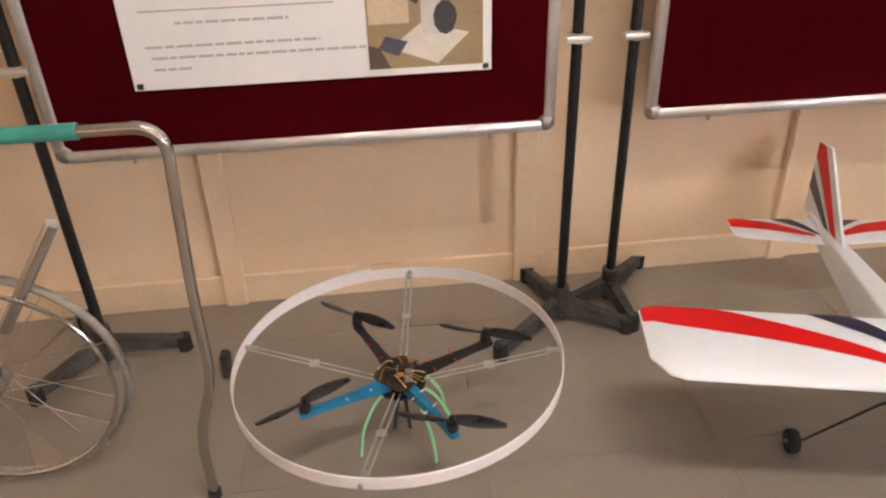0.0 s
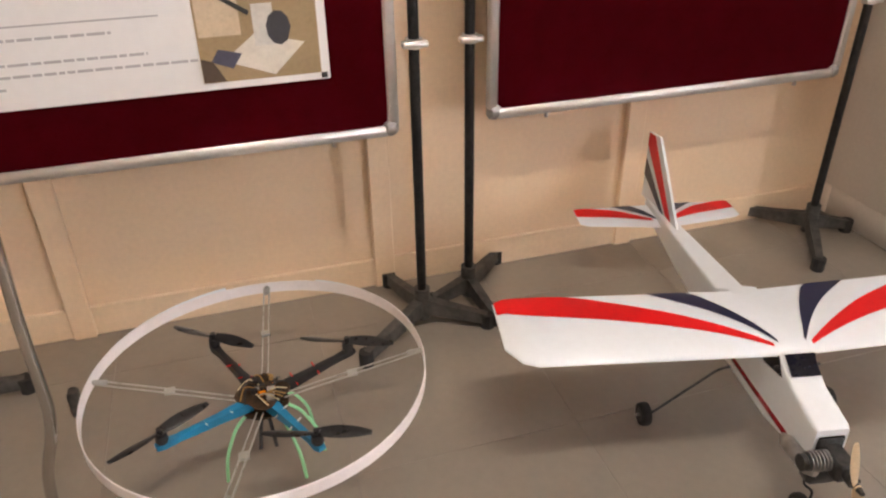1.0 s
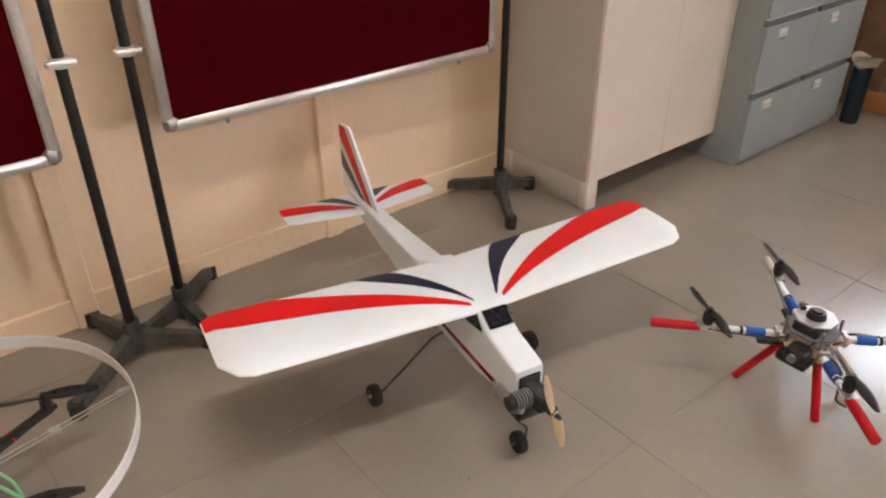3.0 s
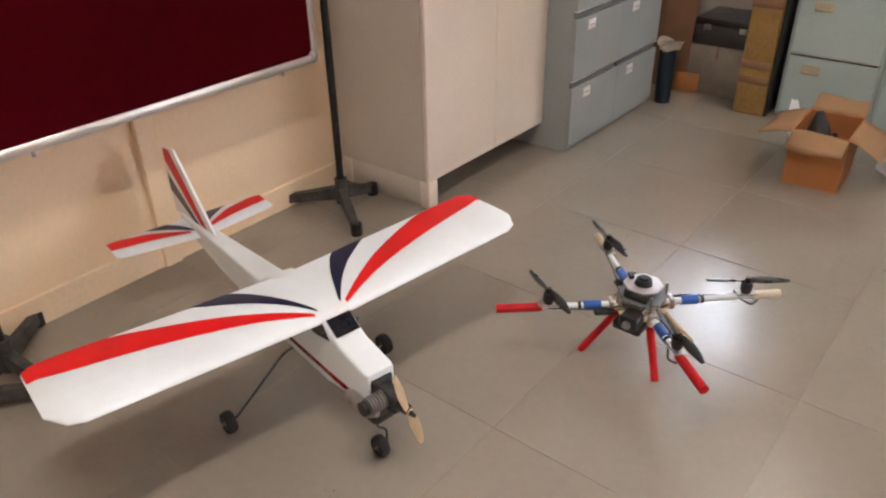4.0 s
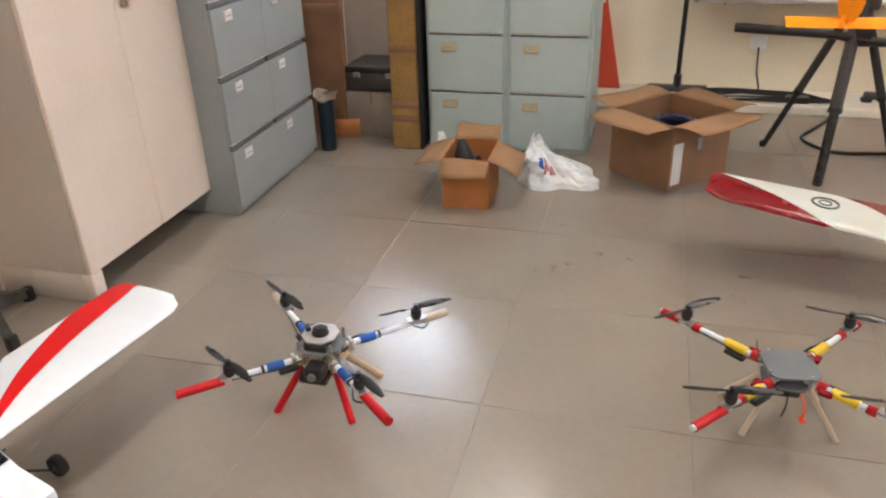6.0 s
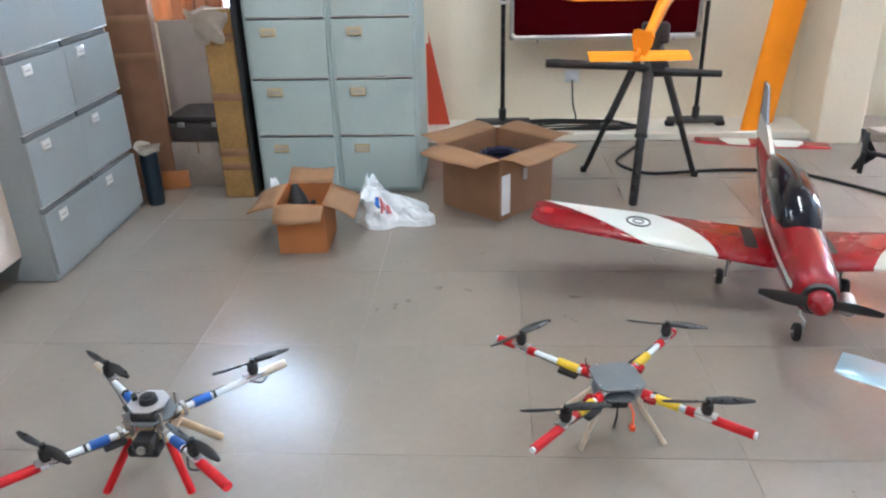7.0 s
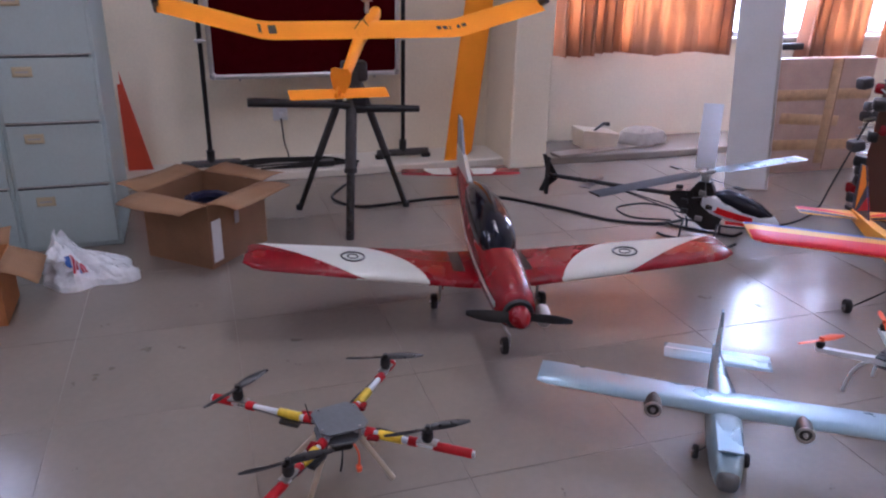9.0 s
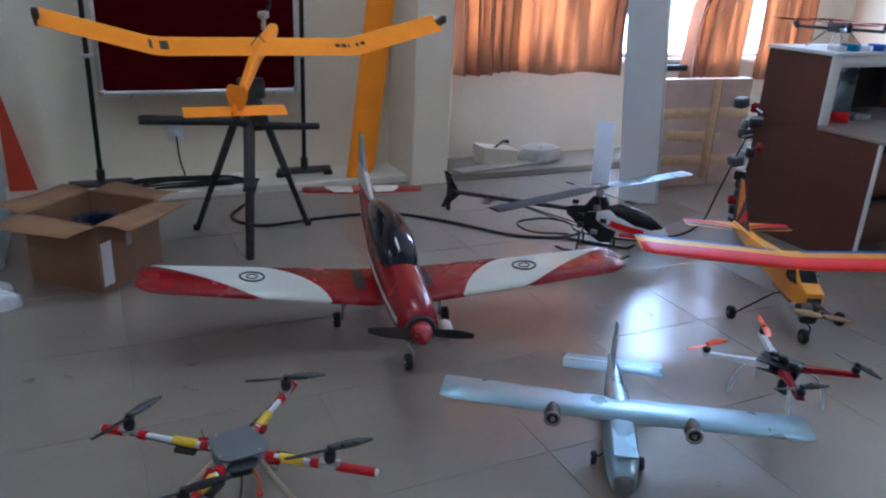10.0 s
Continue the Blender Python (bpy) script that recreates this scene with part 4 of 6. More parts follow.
def silver_plane():
    t = thing("model_aeroplane", pose(2.10, -1.966, 0, 0, 0, 146.4), "silver-blue twin-engined model aeroplane resting on the floor", "model aeroplane", "model aircraft on the floor")
    part("fuselage", body([(0.335, 0.085, 0.020, 0.020), (0.32, 0.085, 0.036, 0.040), (0.25, 0.09, 0.046, 0.056), (0.12, 0.092, 0.050, 0.066), (-0.05, 0.092, 0.048, 0.064),
                           (-0.18, 0.095, 0.034, 0.042), (-0.42, 0.105, 0.012, 0.020)], 20, 3.6), M["silver"], t)
    part("nose_block", body([(0.345, 0.078, 0.018, 0.018), (0.335, 0.078, 0.030, 0.032), (0.315, 0.08, 0.034, 0.036)], 16, 3), M["grey_plate"], t, "dark grey nose block")
    w = Wing(0.592, 0.105, 0.148, 0.150, 0.012, 0.030, round_tip=0.08)
    part("wing", w.geo(31, 13), M["silver"], t)
    for sy in (-1, 1):
        y = sy * 0.22
        n = part("engine_pod", body([(0.135, 0.150, 0.022, 0.022), (0.130, 0.150, 0.027, 0.027), (0.09, 0.150, 0.028, 0.028), (0.03, 0.150, 0.012, 0.014)], 16, 2).add([], []), M["engine"], t, "dark engine pod")
        n.location = (0, y, 0)
        part("intake_ring", Geo().tube(circle((0.135, 0, 0.150), 0.023, 18, "x"), 0.005, 6, closed=True), M["steel"], n, "bright ring")
        part("shaft", Geo().tube([(0.130, 0, 0.15), (0.147, 0, 0.15)], [0.010, 0.005], 10), M["steel"], n)
    tl = Wing(0.185, -0.285, 0.115, 0.112, 0.0, 0.010, round_tip=0.05)
    st = part("tailplane", tl.geo(15, 9), M["silver"], t)
    part("hinge_line", Geo().grid(lambda s, c: tl.point(s, c, 1, 0.0012), lin(-0.97, 0.97, 12), lin(0.56, 0.62, 3)), M["white"], st, "pale hinge line")
    p2 = Matrix(((1, 0, 0, 0), (0, 0, 1, -0.004), (0, 1, 0, 0), (0, 0, 0, 1)))
    part("fin", Geo().prism([(-0.25, 0.12), (-0.368, 0.278), (-0.398, 0.278), (-0.405, 0.11)], 0.006, p2), M["silver"], t)
    part("hatch", Geo().box(0.12, 0.29, -0.036, 0.036, 0.147, 0.1515, 0.002), M["silver"], t, "silver hatch cover")
    for sy in (-1, 1):
        wheel(t, (0.13, sy * 0.075, 0.022), 0.022, 0.016)
        part("gear_wire", Geo().tube([(0.13, sy * 0.072, 0.022), (0.12, sy * 0.03, 0.05)], 0.003, 6), M["engine"], t)
    part("tail_skid", Geo().tube([(-0.38, 0, 0.09), (-0.41, 0, 0.0)], 0.003, 6), M["engine"], t)
    return t


silver_plane()


# ---------------------------------------------------------------- multicopters
def motor(parent, c, r=0.016, h=0.026):
    x, y, z = c
    mo = part("motor", Geo().tube([(x, y, z), (x, y, z + h * 0.25), (x, y, z + h * 0.3), (x, y, z + h)], [r * 0.8, r * 0.8, r, r * 0.92], 14), M["black"], parent, "black motor")
    part("shaft", Geo().tube([(x, y, z + h), (x, y, z + h + 0.012)], 0.004, 8), M["steel"], mo)
    return z + h + 0.008


def hoop_drone():
    cx, cy = 0.115, 1.462
    t = thing("quadcopter", pose(cx, cy, 0), "quadcopter with black and blue arms inside a white guard hoop", "drone", "multicopters on the floor")
    hz, R = 0.240, 0.402
    rs = []
    for i in range(72):
        a = 2 * math.pi * i / 72
        wob = 0.006 * math.sin(2 * a + 0.5)
        rs.append([Vector(((R + wob + d) * math.cos(a), (R + wob + d) * math.sin(a), hz + z + 0.004 * math.sin(3 * a))) for d, z in ((0, 0), (0.0025, 0.001), (0.0025, 0.033), (0, 0.034))])
    hoop = part("guard_hoop", Geo().rings(rs, closed=True), M["offwhite_p"], t, "white plastic guard hoop")
    for a0, a1 in ((40, 62), (98, 150)):
        g = Geo().grid(lambda a, z: ((R + 0.006 + 0.006 * math.sin(2 * radians(a) + 0.5)) * math.cos(radians(a)), (R + 0.006 + 0.006 * math.sin(2 * radians(a) + 0.5)) * math.sin(radians(a)), hz + z), lin(a0, a1, 12), lin(0.002, 0.035, 3))
        part("overlap_strip", g, M["white"], hoop)
    for a in (-105, -3, 82, 165):
        d = Vector((math.cos(radians(a)), math.sin(radians(a)), 0))
        n = Vector((-d.y, d.x, 0)) * 0.008
        p0, p1 = d * 0.05 + Vector((0, 0, 0.185)), d * (R - 0.004) + Vector((0, 0, hz + 0.015))
        st = part("support_strip", Geo().tube([p0 + n, p1 + n * 0.9], 0.0022, 6).tube([p0 - n, p1 - n * 0.9], 0.0022, 6).box(-0.012, 0.012, -0.011, 0.011, -0.004, 0.004, 0.001, Matrix.Translation(p0 * 0.5 + p1 * 0.5)), M["clear"], t, "clear plastic support strip")
        part("end_bolt", Geo().tube([p1 - d * 0.03, p1 + d * 0.012], 0.006, 8), M["steel"], st)
    hub = part("hub_plate", Geo().prism([(0.06 * math.cos(a) * (1 + 0.15 * math.cos(4 * a)), 0.06 * math.sin(a) * (1 + 0.15 * math.cos(4 * a))) for a in [2 * math.pi * i / 24 for i in range(24)]], 0.003, Matrix.Translation((0, 0, 0.205))), M["pcb"], t, "brown circuit board hub")
    part("lower_plate", Geo().prism([(0.062 * math.cos(a), 0.062 * math.sin(a)) for a in [2 * math.pi * i / 16 for i in range(16)]], 0.003, Matrix.Translation((0, 0, 0.172))), M["pcb"], hub)
    rnd = random.Random(4)
    for k in range(16):
        a, r = rnd.uniform(0, 6.28), rnd.uniform(0.0, 0.045)
        x, y, s = r * math.cos(a), r * math.sin(a), rnd.uniform(0.004, 0.011)
        part("component", Geo().box(x - s, x + s, y - s * 0.7, y + s * 0.7, 0.208, 0.208 + rnd.uniform(0.006, 0.022), 0.001), [M["black"], M["pcb"], M["orange_y"], M["black"], M["steel"]][k % 5], hub)
    for k in range(24):
        a = rnd.uniform(0, 6.28)
        pts = [(0.02 * math.cos(a), 0.02 * math.sin(a), 0.215), (0.04 * math.cos(a + 0.5), 0.04 * math.sin(a + 0.5), 0.235), (0.06 * math.cos(a + 1), 0.06 * math.sin(a + 1), 0.212)]
        part("wire", Geo().tube(arc_path(pts, 0.02, 5), 0.0018, 5), [M["black"], M["pcb"], M["timber"], M["black"], M["timber"], M["tag_y"]][k % 6], hub)
    for (mx, my), mt, spin in (((-0.104, 0.232), M["black"], -39), ((0.233, 0.103), M["black"], -24), ((-0.234, -0.098), M["blue"], 30), ((0.105, -0.210), M["blue"], -18)):
        d = Vector((mx, my, 0))
        u = d.normalized()
        n = Vector((-u.y, u.x, 0))
        rs = []
        for k, (w, z0, z1) in ((0.14, (0.017, 0.178, 0.203)), (0.45, (0.011, 0.181, 0.202)), (0.85, (0.009, 0.187, 0.202)), (1.0, (0.014, 0.190, 0.203)), (1.07, (0.010, 0.191, 0.202))):
            p = d * k
            rs.append([p - n * w + Vector((0, 0, z0)), p + n * w + Vector((0, 0, z0)), p + n * w * 0.8 + Vector((0, 0, z1)), p - n * w * 0.8 + Vector((0, 0, z1))])
        arm = part("arm", Geo().rings(rs), mt, t, "moulded black arm" if mt == M["black"] else "bright blue moulded arm")
        for k in (0.35, 0.6):
            p = d * k
            part("tie", Geo().tube([p - n * 0.018 + Vector((0, 0, 0.19)), p + n * 0.018 + Vector((0, 0, 0.206))], 0.002, 5), M["tag"] if mt == M["blue"] else M["red"], arm)
        z = motor(arm, (mx, my, 0.203), 0.015, 0.024)
        propeller(arm, (mx, my, z), 0.25, spin, M["carbon"], "z", "black propeller", 0.115)
    for a in (-150, -58, 30, -15):
        d = Vector((math.cos(radians(a)), math.sin(radians(a)), 0))
        pts = [d * 0.045 + Vector((0, 0, 0.172)), d * 0.085 + Vector((0, 0, 0.150)), d * 0.125 + Vector((0, 0, 0.08)), d * 0.135 + Vector((0, 0, 0.004))]
        part("landing_leg", Geo().tube(arc_path(pts, 0.06, 6), 0.0042, 7), M["green"], t, "curved pale green leg")
    for a in (-110, -80):
        d = Vector((math.cos(radians(a)), math.sin(radians(a)), 0))
        part("skid_peg", Geo().tube([d * 0.03 + Vector((0, 0, 0.17)), d * 0.075 + Vector((0, 0, 0.09))], 0.005, 7), M["black"], t)
    part("battery", Geo().box(-0.05, 0.05, -0.02, 0.02, 0.145, 0.171, 0.004), M["black"], t, "black battery pack")
    return t


M["offwhite_p"] = material("white_plastic_strip", (0.90, 0.86, 0.88), 0.4, vary=0.05, scale=10)
M["clear"] = material("frosted_plastic", (0.38, 0.37, 0.34), 0.3, vary=0.12, scale=20)
hoop_drone()


def tube_quad(m, label, arms, arm_z, hub, legs, sleeve, tip, spins, blade, detail):
    """A quadcopter on pipe arms; arms: (angle, reach, motor reach); legs: feet in x, y."""
    t = thing("quadcopter", m, label, "drone", "multicopters on the floor")
    hub_mats, hz = hub
    for i, ((a, ln, mr), sp) in enumerate(zip(arms, spins)):
        d = Vector((math.cos(radians(a)), math.sin(radians(a)), 0))
        z = Vector((0, 0, arm_z))
        n = Vector((-d.y, d.x, 0))
        arm = part("arm", Geo().tube([d * 0.05 + z, d * (ln - 0.005) + z], 0.0092, 12), M["white"], t, "white plastic pipe arm")
        tm = tip[i]
        part("tip_sleeve", Geo().tube([d * (mr + 0.02) + z, d * ln + z], 0.0132, 12), tm, arm)
        part("arm_sleeve", Geo().tube([d * (0.125 if detail == "esc" else 0.118) + z, d * (0.195 if detail == "esc" else 0.168) + z], 0.0140, 12), sleeve, arm)
        if detail == "esc":
            part("speed_controller", Geo().box(-0.032, 0.032, -0.012, 0.012, -0.006, 0.006, 0.003, Matrix.Translation(d * 0.15 - z * 0 + n * 0.020 + z * 0.93) @ pose(0, 0, 0, 0, 0, a)), M["black"], arm)
            part("band", Geo().tube([d * (mr - 0.055) + z, d * (mr - 0.03) + z], 0.0135, 12), M["sleeve"], arm)
            part("end_plug", Geo().tube([d * ln + z, d * (ln + 0.007) + z], 0.009, 10), M["white"], arm, "white end plug")
            part("connector", Geo().box(-0.018, 0.018, -0.010, 0.010, -0.006, 0.006, 0.003, Matrix.Translation(d * 0.115 - n * 0.020 + z) @ pose(0, 0, 0, 0, 0, a + 12)), M["crimson"], arm, "red connector block")
            part("band", Geo().tube([d * 0.085 + z, d * 0.11 + z], 0.015, 12), M["sleeve"], arm)
        else:
            part("speed_controller", Geo().box(-0.030, 0.030, -0.013, 0.013, -0.006, 0.006, 0.003, Matrix.Translation(d * 0.11 + n * 0.018 - Vector((0, 0, 0.012)) + z) @ pose(0, 0, 0, 0, 0, a)), M["black"], arm, "black speed controller")
            for k in (0.062, 0.088):
                part("bracket", Geo().box(-0.006, 0.006, -0.017, 0.017, -0.018, 0.016, 0.002, Matrix.Translation(d * k + z) @ pose(0, 0, 0, 0, 0, a)), M["steel"], arm, "metal arm bracket")
            part("motor_lead", Geo().tube(arc_path([d * (mr - 0.02) - n * 0.012 + z, d * (mr + 0.01) - n * 0.028 + z * 0.93, d * (mr + 0.035) - n * 0.012 + z * 0.95], 0.02, 4), 0.003, 6), M["black"], arm)
            part("strap", Geo().tube([d * 0.176 + z, d * 0.184 + z], 0.0125, 10), M["black"], arm)
            part("clip", Geo().box(-0.02, 0.02, -0.014, 0.014, -0.016, 0.002, 0.003, Matrix.Translation(d * 0.08 + z) @ pose(0, 0, 0, 0, 0, a)), M["pale_wood"], arm)
        part("motor_mount", Geo().box(-0.03, 0.03, -0.016, 0.016, 0.009, 0.014, 0.002, Matrix.Translation(d * mr + z) @ pose(0, 0, 0, 0, 0, a)), M["steel"], arm)
        zt = motor(arm, (d.x * mr, d.y * mr, arm_z + 0.014), 0.017, 0.032)
        propeller(arm, (d.x * mr, d.y * mr, zt), blade, sp, M["carbon"], "z", "black propeller", 0.10)
        part("wire", Geo().tube(arc_path([d * 0.06 + z + n * 0.01, d * 0.12 + z + n * 0.028, d * 0.2 + z + n * 0.016, d * mr + z + n * 0.008], 0.03, 4), 0.0022, 5), M["black"], arm)
    for i, (x, y) in enumerate(legs):
        f = Vector((x, y, 0))
        u = f.normalized()
        lm = hub_mats[1][i]
        rs = Geo().tube([u * 0.045 + Vector((0, 0, arm_z - 0.012)), f * 0.97 + Vector((0, 0, 0.0))], 0.0118 if detail != "esc" else 0.0085, 10)
        part("leg", rs, lm, t, "red sleeved leg" if lm == M["sleeve"] else "bare pale leg")
    part("lower_plate", Geo().prism([(0.075 * math.cos(a), 0.075 * math.sin(a)) for a in [math.pi / 8 + 2 * math.pi * i / 8 for i in range(8)]], 0.005, Matrix.Translation((0, 0, arm_z - 0.018))), M["pale_wood"] if detail != "esc" else M["grey_plate"], t)
    return t


q2 = tube_quad(pose(2.030, 0.552, 0), "quadcopter with white pipe arms, red sleeves and a stacked hub",
               ((131.6, 0.420, 0.270), (47, 0.395, 0.290), (-46, 0.415, 0.310), (-131, 0.385, 0.230)), 0.20,
               ((None, (M["sleeve"], M["sleeve"], M["pale_wood"], M["pale_wood"])), 0.29),
               ((-0.065, 0.150), (-0.06, -0.10), (0.187, -0.105), (0.16, 0.15)), M["royal"], (M["sleeve"], M["ivory"], M["ivory"], M["sleeve"]), (-121, -127, -54, -128), 0.235, "plain")
part("mid_plate", Geo().prism([(0.07 * math.cos(a), 0.07 * math.sin(a)) for a in [math.pi / 8 + 2 * math.pi * i / 8 for i in range(8)]], 0.004, Matrix.Translation((0, 0, 0.228))), M["grey_plate"], q2)
for x, y in ((0.05, 0.05), (-0.05, 0.05), (0.05, -0.05), (-0.05, -0.05)):
    part("spacer", Geo().tube([(x, y, 0.182), (x, y, 0.262)], 0.004, 6), M["steel"], q2)
tp = part("top_plate", Geo().prism([(0.056 * math.cos(a), 0.056 * math.sin(a)) for a in [math.pi / 8 + 2 * math.pi * i / 8 for i in range(8)]], 0.004, Matrix.Translation((0, 0, 0.262))), M["plate_metal"], q2, "bright octagonal top plate")
part("receiver", Geo().tube([(0, 0.0, 0.266), (0, 0.0, 0.282)], [0.026, 0.022], 16), M["black"], tp, "black round receiver")
part("receiver_cap", Geo().tube([(0, 0.0, 0.282), (0, 0.0, 0.288)], 0.014, 14), M["engine"], tp)
for k in (1,):
    x, y = (-0.042, 0.01, 0.038, -0.02, 0.03, -0.045, 0.0)[k], (0.02, 0.044, 0.02, -0.042, -0.034, -0.012, -0.05)[k]
    part("top_component", Geo().box(-0.012, 0.012, -0.007, 0.007, 0.2662, 0.274 + 0.003 * (k % 3), 0.001, pose(x, y, 0, 0, 0, 37 * k)), (M["black"], M["engine"], M["pcb"])[k % 3], tp)
part("battery", Geo().box(-0.095, -0.02, -0.045, 0.04, 0.150, 0.178, 0.005), M["black"], q2, "black battery pack")
part("camera_box", Geo().box(-0.11, -0.055, -0.04, 0.015, 0.172, 0.212, 0.006), M["black"], q2, "black camera box")
part("camera_lens", Geo().tube([(-0.11, -0.012, 0.19), (-0.118, -0.012, 0.19)], 0.012, 12), M["steel"], q2)
part("electronics", Geo().box(-0.05, 0.04, -0.035, 0.035, 0.232, 0.258, 0.003), M["engine"], q2)
rnd = random.Random(9)
for k in range(10):
    a = rnd.uniform(0, 6.28)
    p = [(0.05 * math.cos(a), 0.05 * math.sin(a), rnd.uniform(0.17, 0.24)), (0.085 * math.cos(a + 0.4), 0.085 * math.sin(a + 0.4), rnd.uniform(0.18, 0.25)), (0.06 * math.cos(a + 0.9), 0.06 * math.sin(a + 0.9), rnd.uniform(0.17, 0.24))]
    part("wire", Geo().tube(arc_path(p, 0.03, 5), 0.0022, 5), [M["black"], M["steel"], M["pale_wood"]][k % 3], q2)

q3 = tube_quad(pose(2.255, -0.752, 0), "quadcopter with white pipe arms, red and yellow tape and grey plate",
               ((53.7, 0.420, 0.335), (-38, 0.380, 0.325), (-125, 0.400, 0.270), (139, 0.395, 0.255)), 0.178,
               ((None, (M["ivory"], M["ivory"], M["ivory"], M["ivory"])), 0.2),
               ((-0.085, 0.108), (-0.055, -0.152), (0.13, -0.13), (0.10, 0.16)), M["yellow_tape"], (M["sleeve"], M["sleeve"], M["sleeve"], M["sleeve"]), (-51, -102, -90, -84), 0.25, "esc")
part("top_plate", Geo().prism([(-0.072, -0.05), (-0.05, -0.072), (0.05, -0.068), (0.072, -0.045), (0.068, 0.052), (0.048, 0.070), (-0.05, 0.068), (-0.070, 0.048)], 0.005, pose(0, 0, 0.200, 0, 0, 8)), M["grey_plate"], q3, "grey square top plate")
for x, y in ((0.055, 0.05), (-0.05, 0.055), (0.05, -0.055), (-0.055, -0.05)):
    part("spacer", Geo().tube([(x, y, 0.16), (x, y, 0.2085)], 0.004, 6), M["steel"], q3)
part("antenna", Geo().tube([(0.02, 0.08, 0.2), (0.03, 0.09, 0.25)], 0.0015, 5), M["black"], q3)
part("battery", Geo().box(-0.055, 0.055, -0.03, 0.03, 0.130, 0.159, 0.004), M["black"], q3, "black battery pack")
part("plug", Geo().box(-0.105, -0.085, -0.045, -0.03, 0.085, 0.10, 0.002).tube(arc_path([(-0.05, -0.03, 0.15), (-0.09, -0.04, 0.14), (-0.095, -0.038, 0.10)], 0.02, 4), 0.003, 6), M["orange"], q3, "orange plug on a lead")
part("lead", Geo().tube(arc_path([(-0.05, 0.0, 0.15), (-0.10, 0.01, 0.13), (-0.09, 0.015, 0.09)], 0.02, 4), 0.003, 6), M["black"], q3)


def small_quad():
    t = thing("quadcopter", pose(2.07, -2.66, 0), "small dark quadcopter with orange propellers and white curved legs", "drone", "multicopters on the floor")
    for (x, y), mt, pm, sp in (((0.165, 0.20), M["white"], M["orange"], -90), ((0.205, -0.13), M["white"], M["orange"], 143), ((-0.15, -0.205), M["crimson"], M["carbon"], -5), ((-0.19, 0.12), M["crimson"], M["carbon"], 75)):
        d = Vector((x, y, 0))
        n = Vector((-y, x, 0)).normalized()
        rs = [[d * k - n * w + Vector((0, 0, a)), d * k + n * w + Vector((0, 0, a)), d * k + n * w * 0.8 + Vector((0, 0, b)), d * k - n * w * 0.8 + Vector((0, 0, b))]
              for k, w, a, b in ((0.15, 0.017, 0.165, 0.19), (0.6, 0.011, 0.17, 0.188), (1.05, 0.014, 0.175, 0.187))]
        arm = part("arm", Geo().rings(rs), mt, t, "moulded arm")
        z = motor(arm, (x, y, 0.187), 0.015, 0.024)
        propeller(arm, (x, y, z), 0.20, sp, pm, "z", "orange propeller" if pm == M["orange"] else "black propeller", 0.12)
    top = part("hub_plate", Geo().box(-0.075, 0.075, -0.05, 0.05, 0.190, 0.194, 0.002, pose(0, 0, 0, 0, 0, 25)), M["carbon"], t)
    part("lower_plate", Geo().box(-0.07, 0.07, -0.05, 0.05, 0.160, 0.164, 0.002, pose(0, 0, 0, 0, 0, 25)), M["carbon"], t)
    rnd = random.Random(11)
    for k in range(9):
        x, y = rnd.uniform(-0.055, 0.055), rnd.uniform(-0.035, 0.035)
        part("component", Geo().box(x - 0.014, x + 0.014, y - 0.010, y + 0.010, 0.194, 0.194 + rnd.uniform(0.008, 0.03), 0.002, pose(0, 0, 0, 0, 0, 25)), [M["black"], M["grey_plate"], M["engine"]][k % 3], top)
    for fx, fy in ((0.14, 0.074), (-0.105, 0.04), (-0.081, -0.177), (0.19, -0.118)):
        f = Vector((fx, fy, 0))
        part("landing_leg", Geo().tube(arc_path([f * 0.35 + Vector((0, 0, 0.162)), f * 0.75 + Vector((0, 0, 0.14)), f * 0.95 + Vector((0, 0, 0.07)), f + Vector((0, 0, 0.003))], 0.06, 6), 0.0065, 7), M["white"], t, "curved white plastic leg")
    cam_ = part("camera_gimbal", Geo().box(-0.06, -0.02, -0.02, 0.02, 0.09, 0.135, 0.004).tube([(-0.04, 0, 0.135), (-0.04, 0, 0.16)], 0.008, 8), M["black"], t, "black hanging camera")
    part("gimbal_lens", Geo().tube([(-0.06, 0, 0.112), (-0.07, 0, 0.112)], 0.011, 12), M["navy"], cam_)
    return t


small_quad()

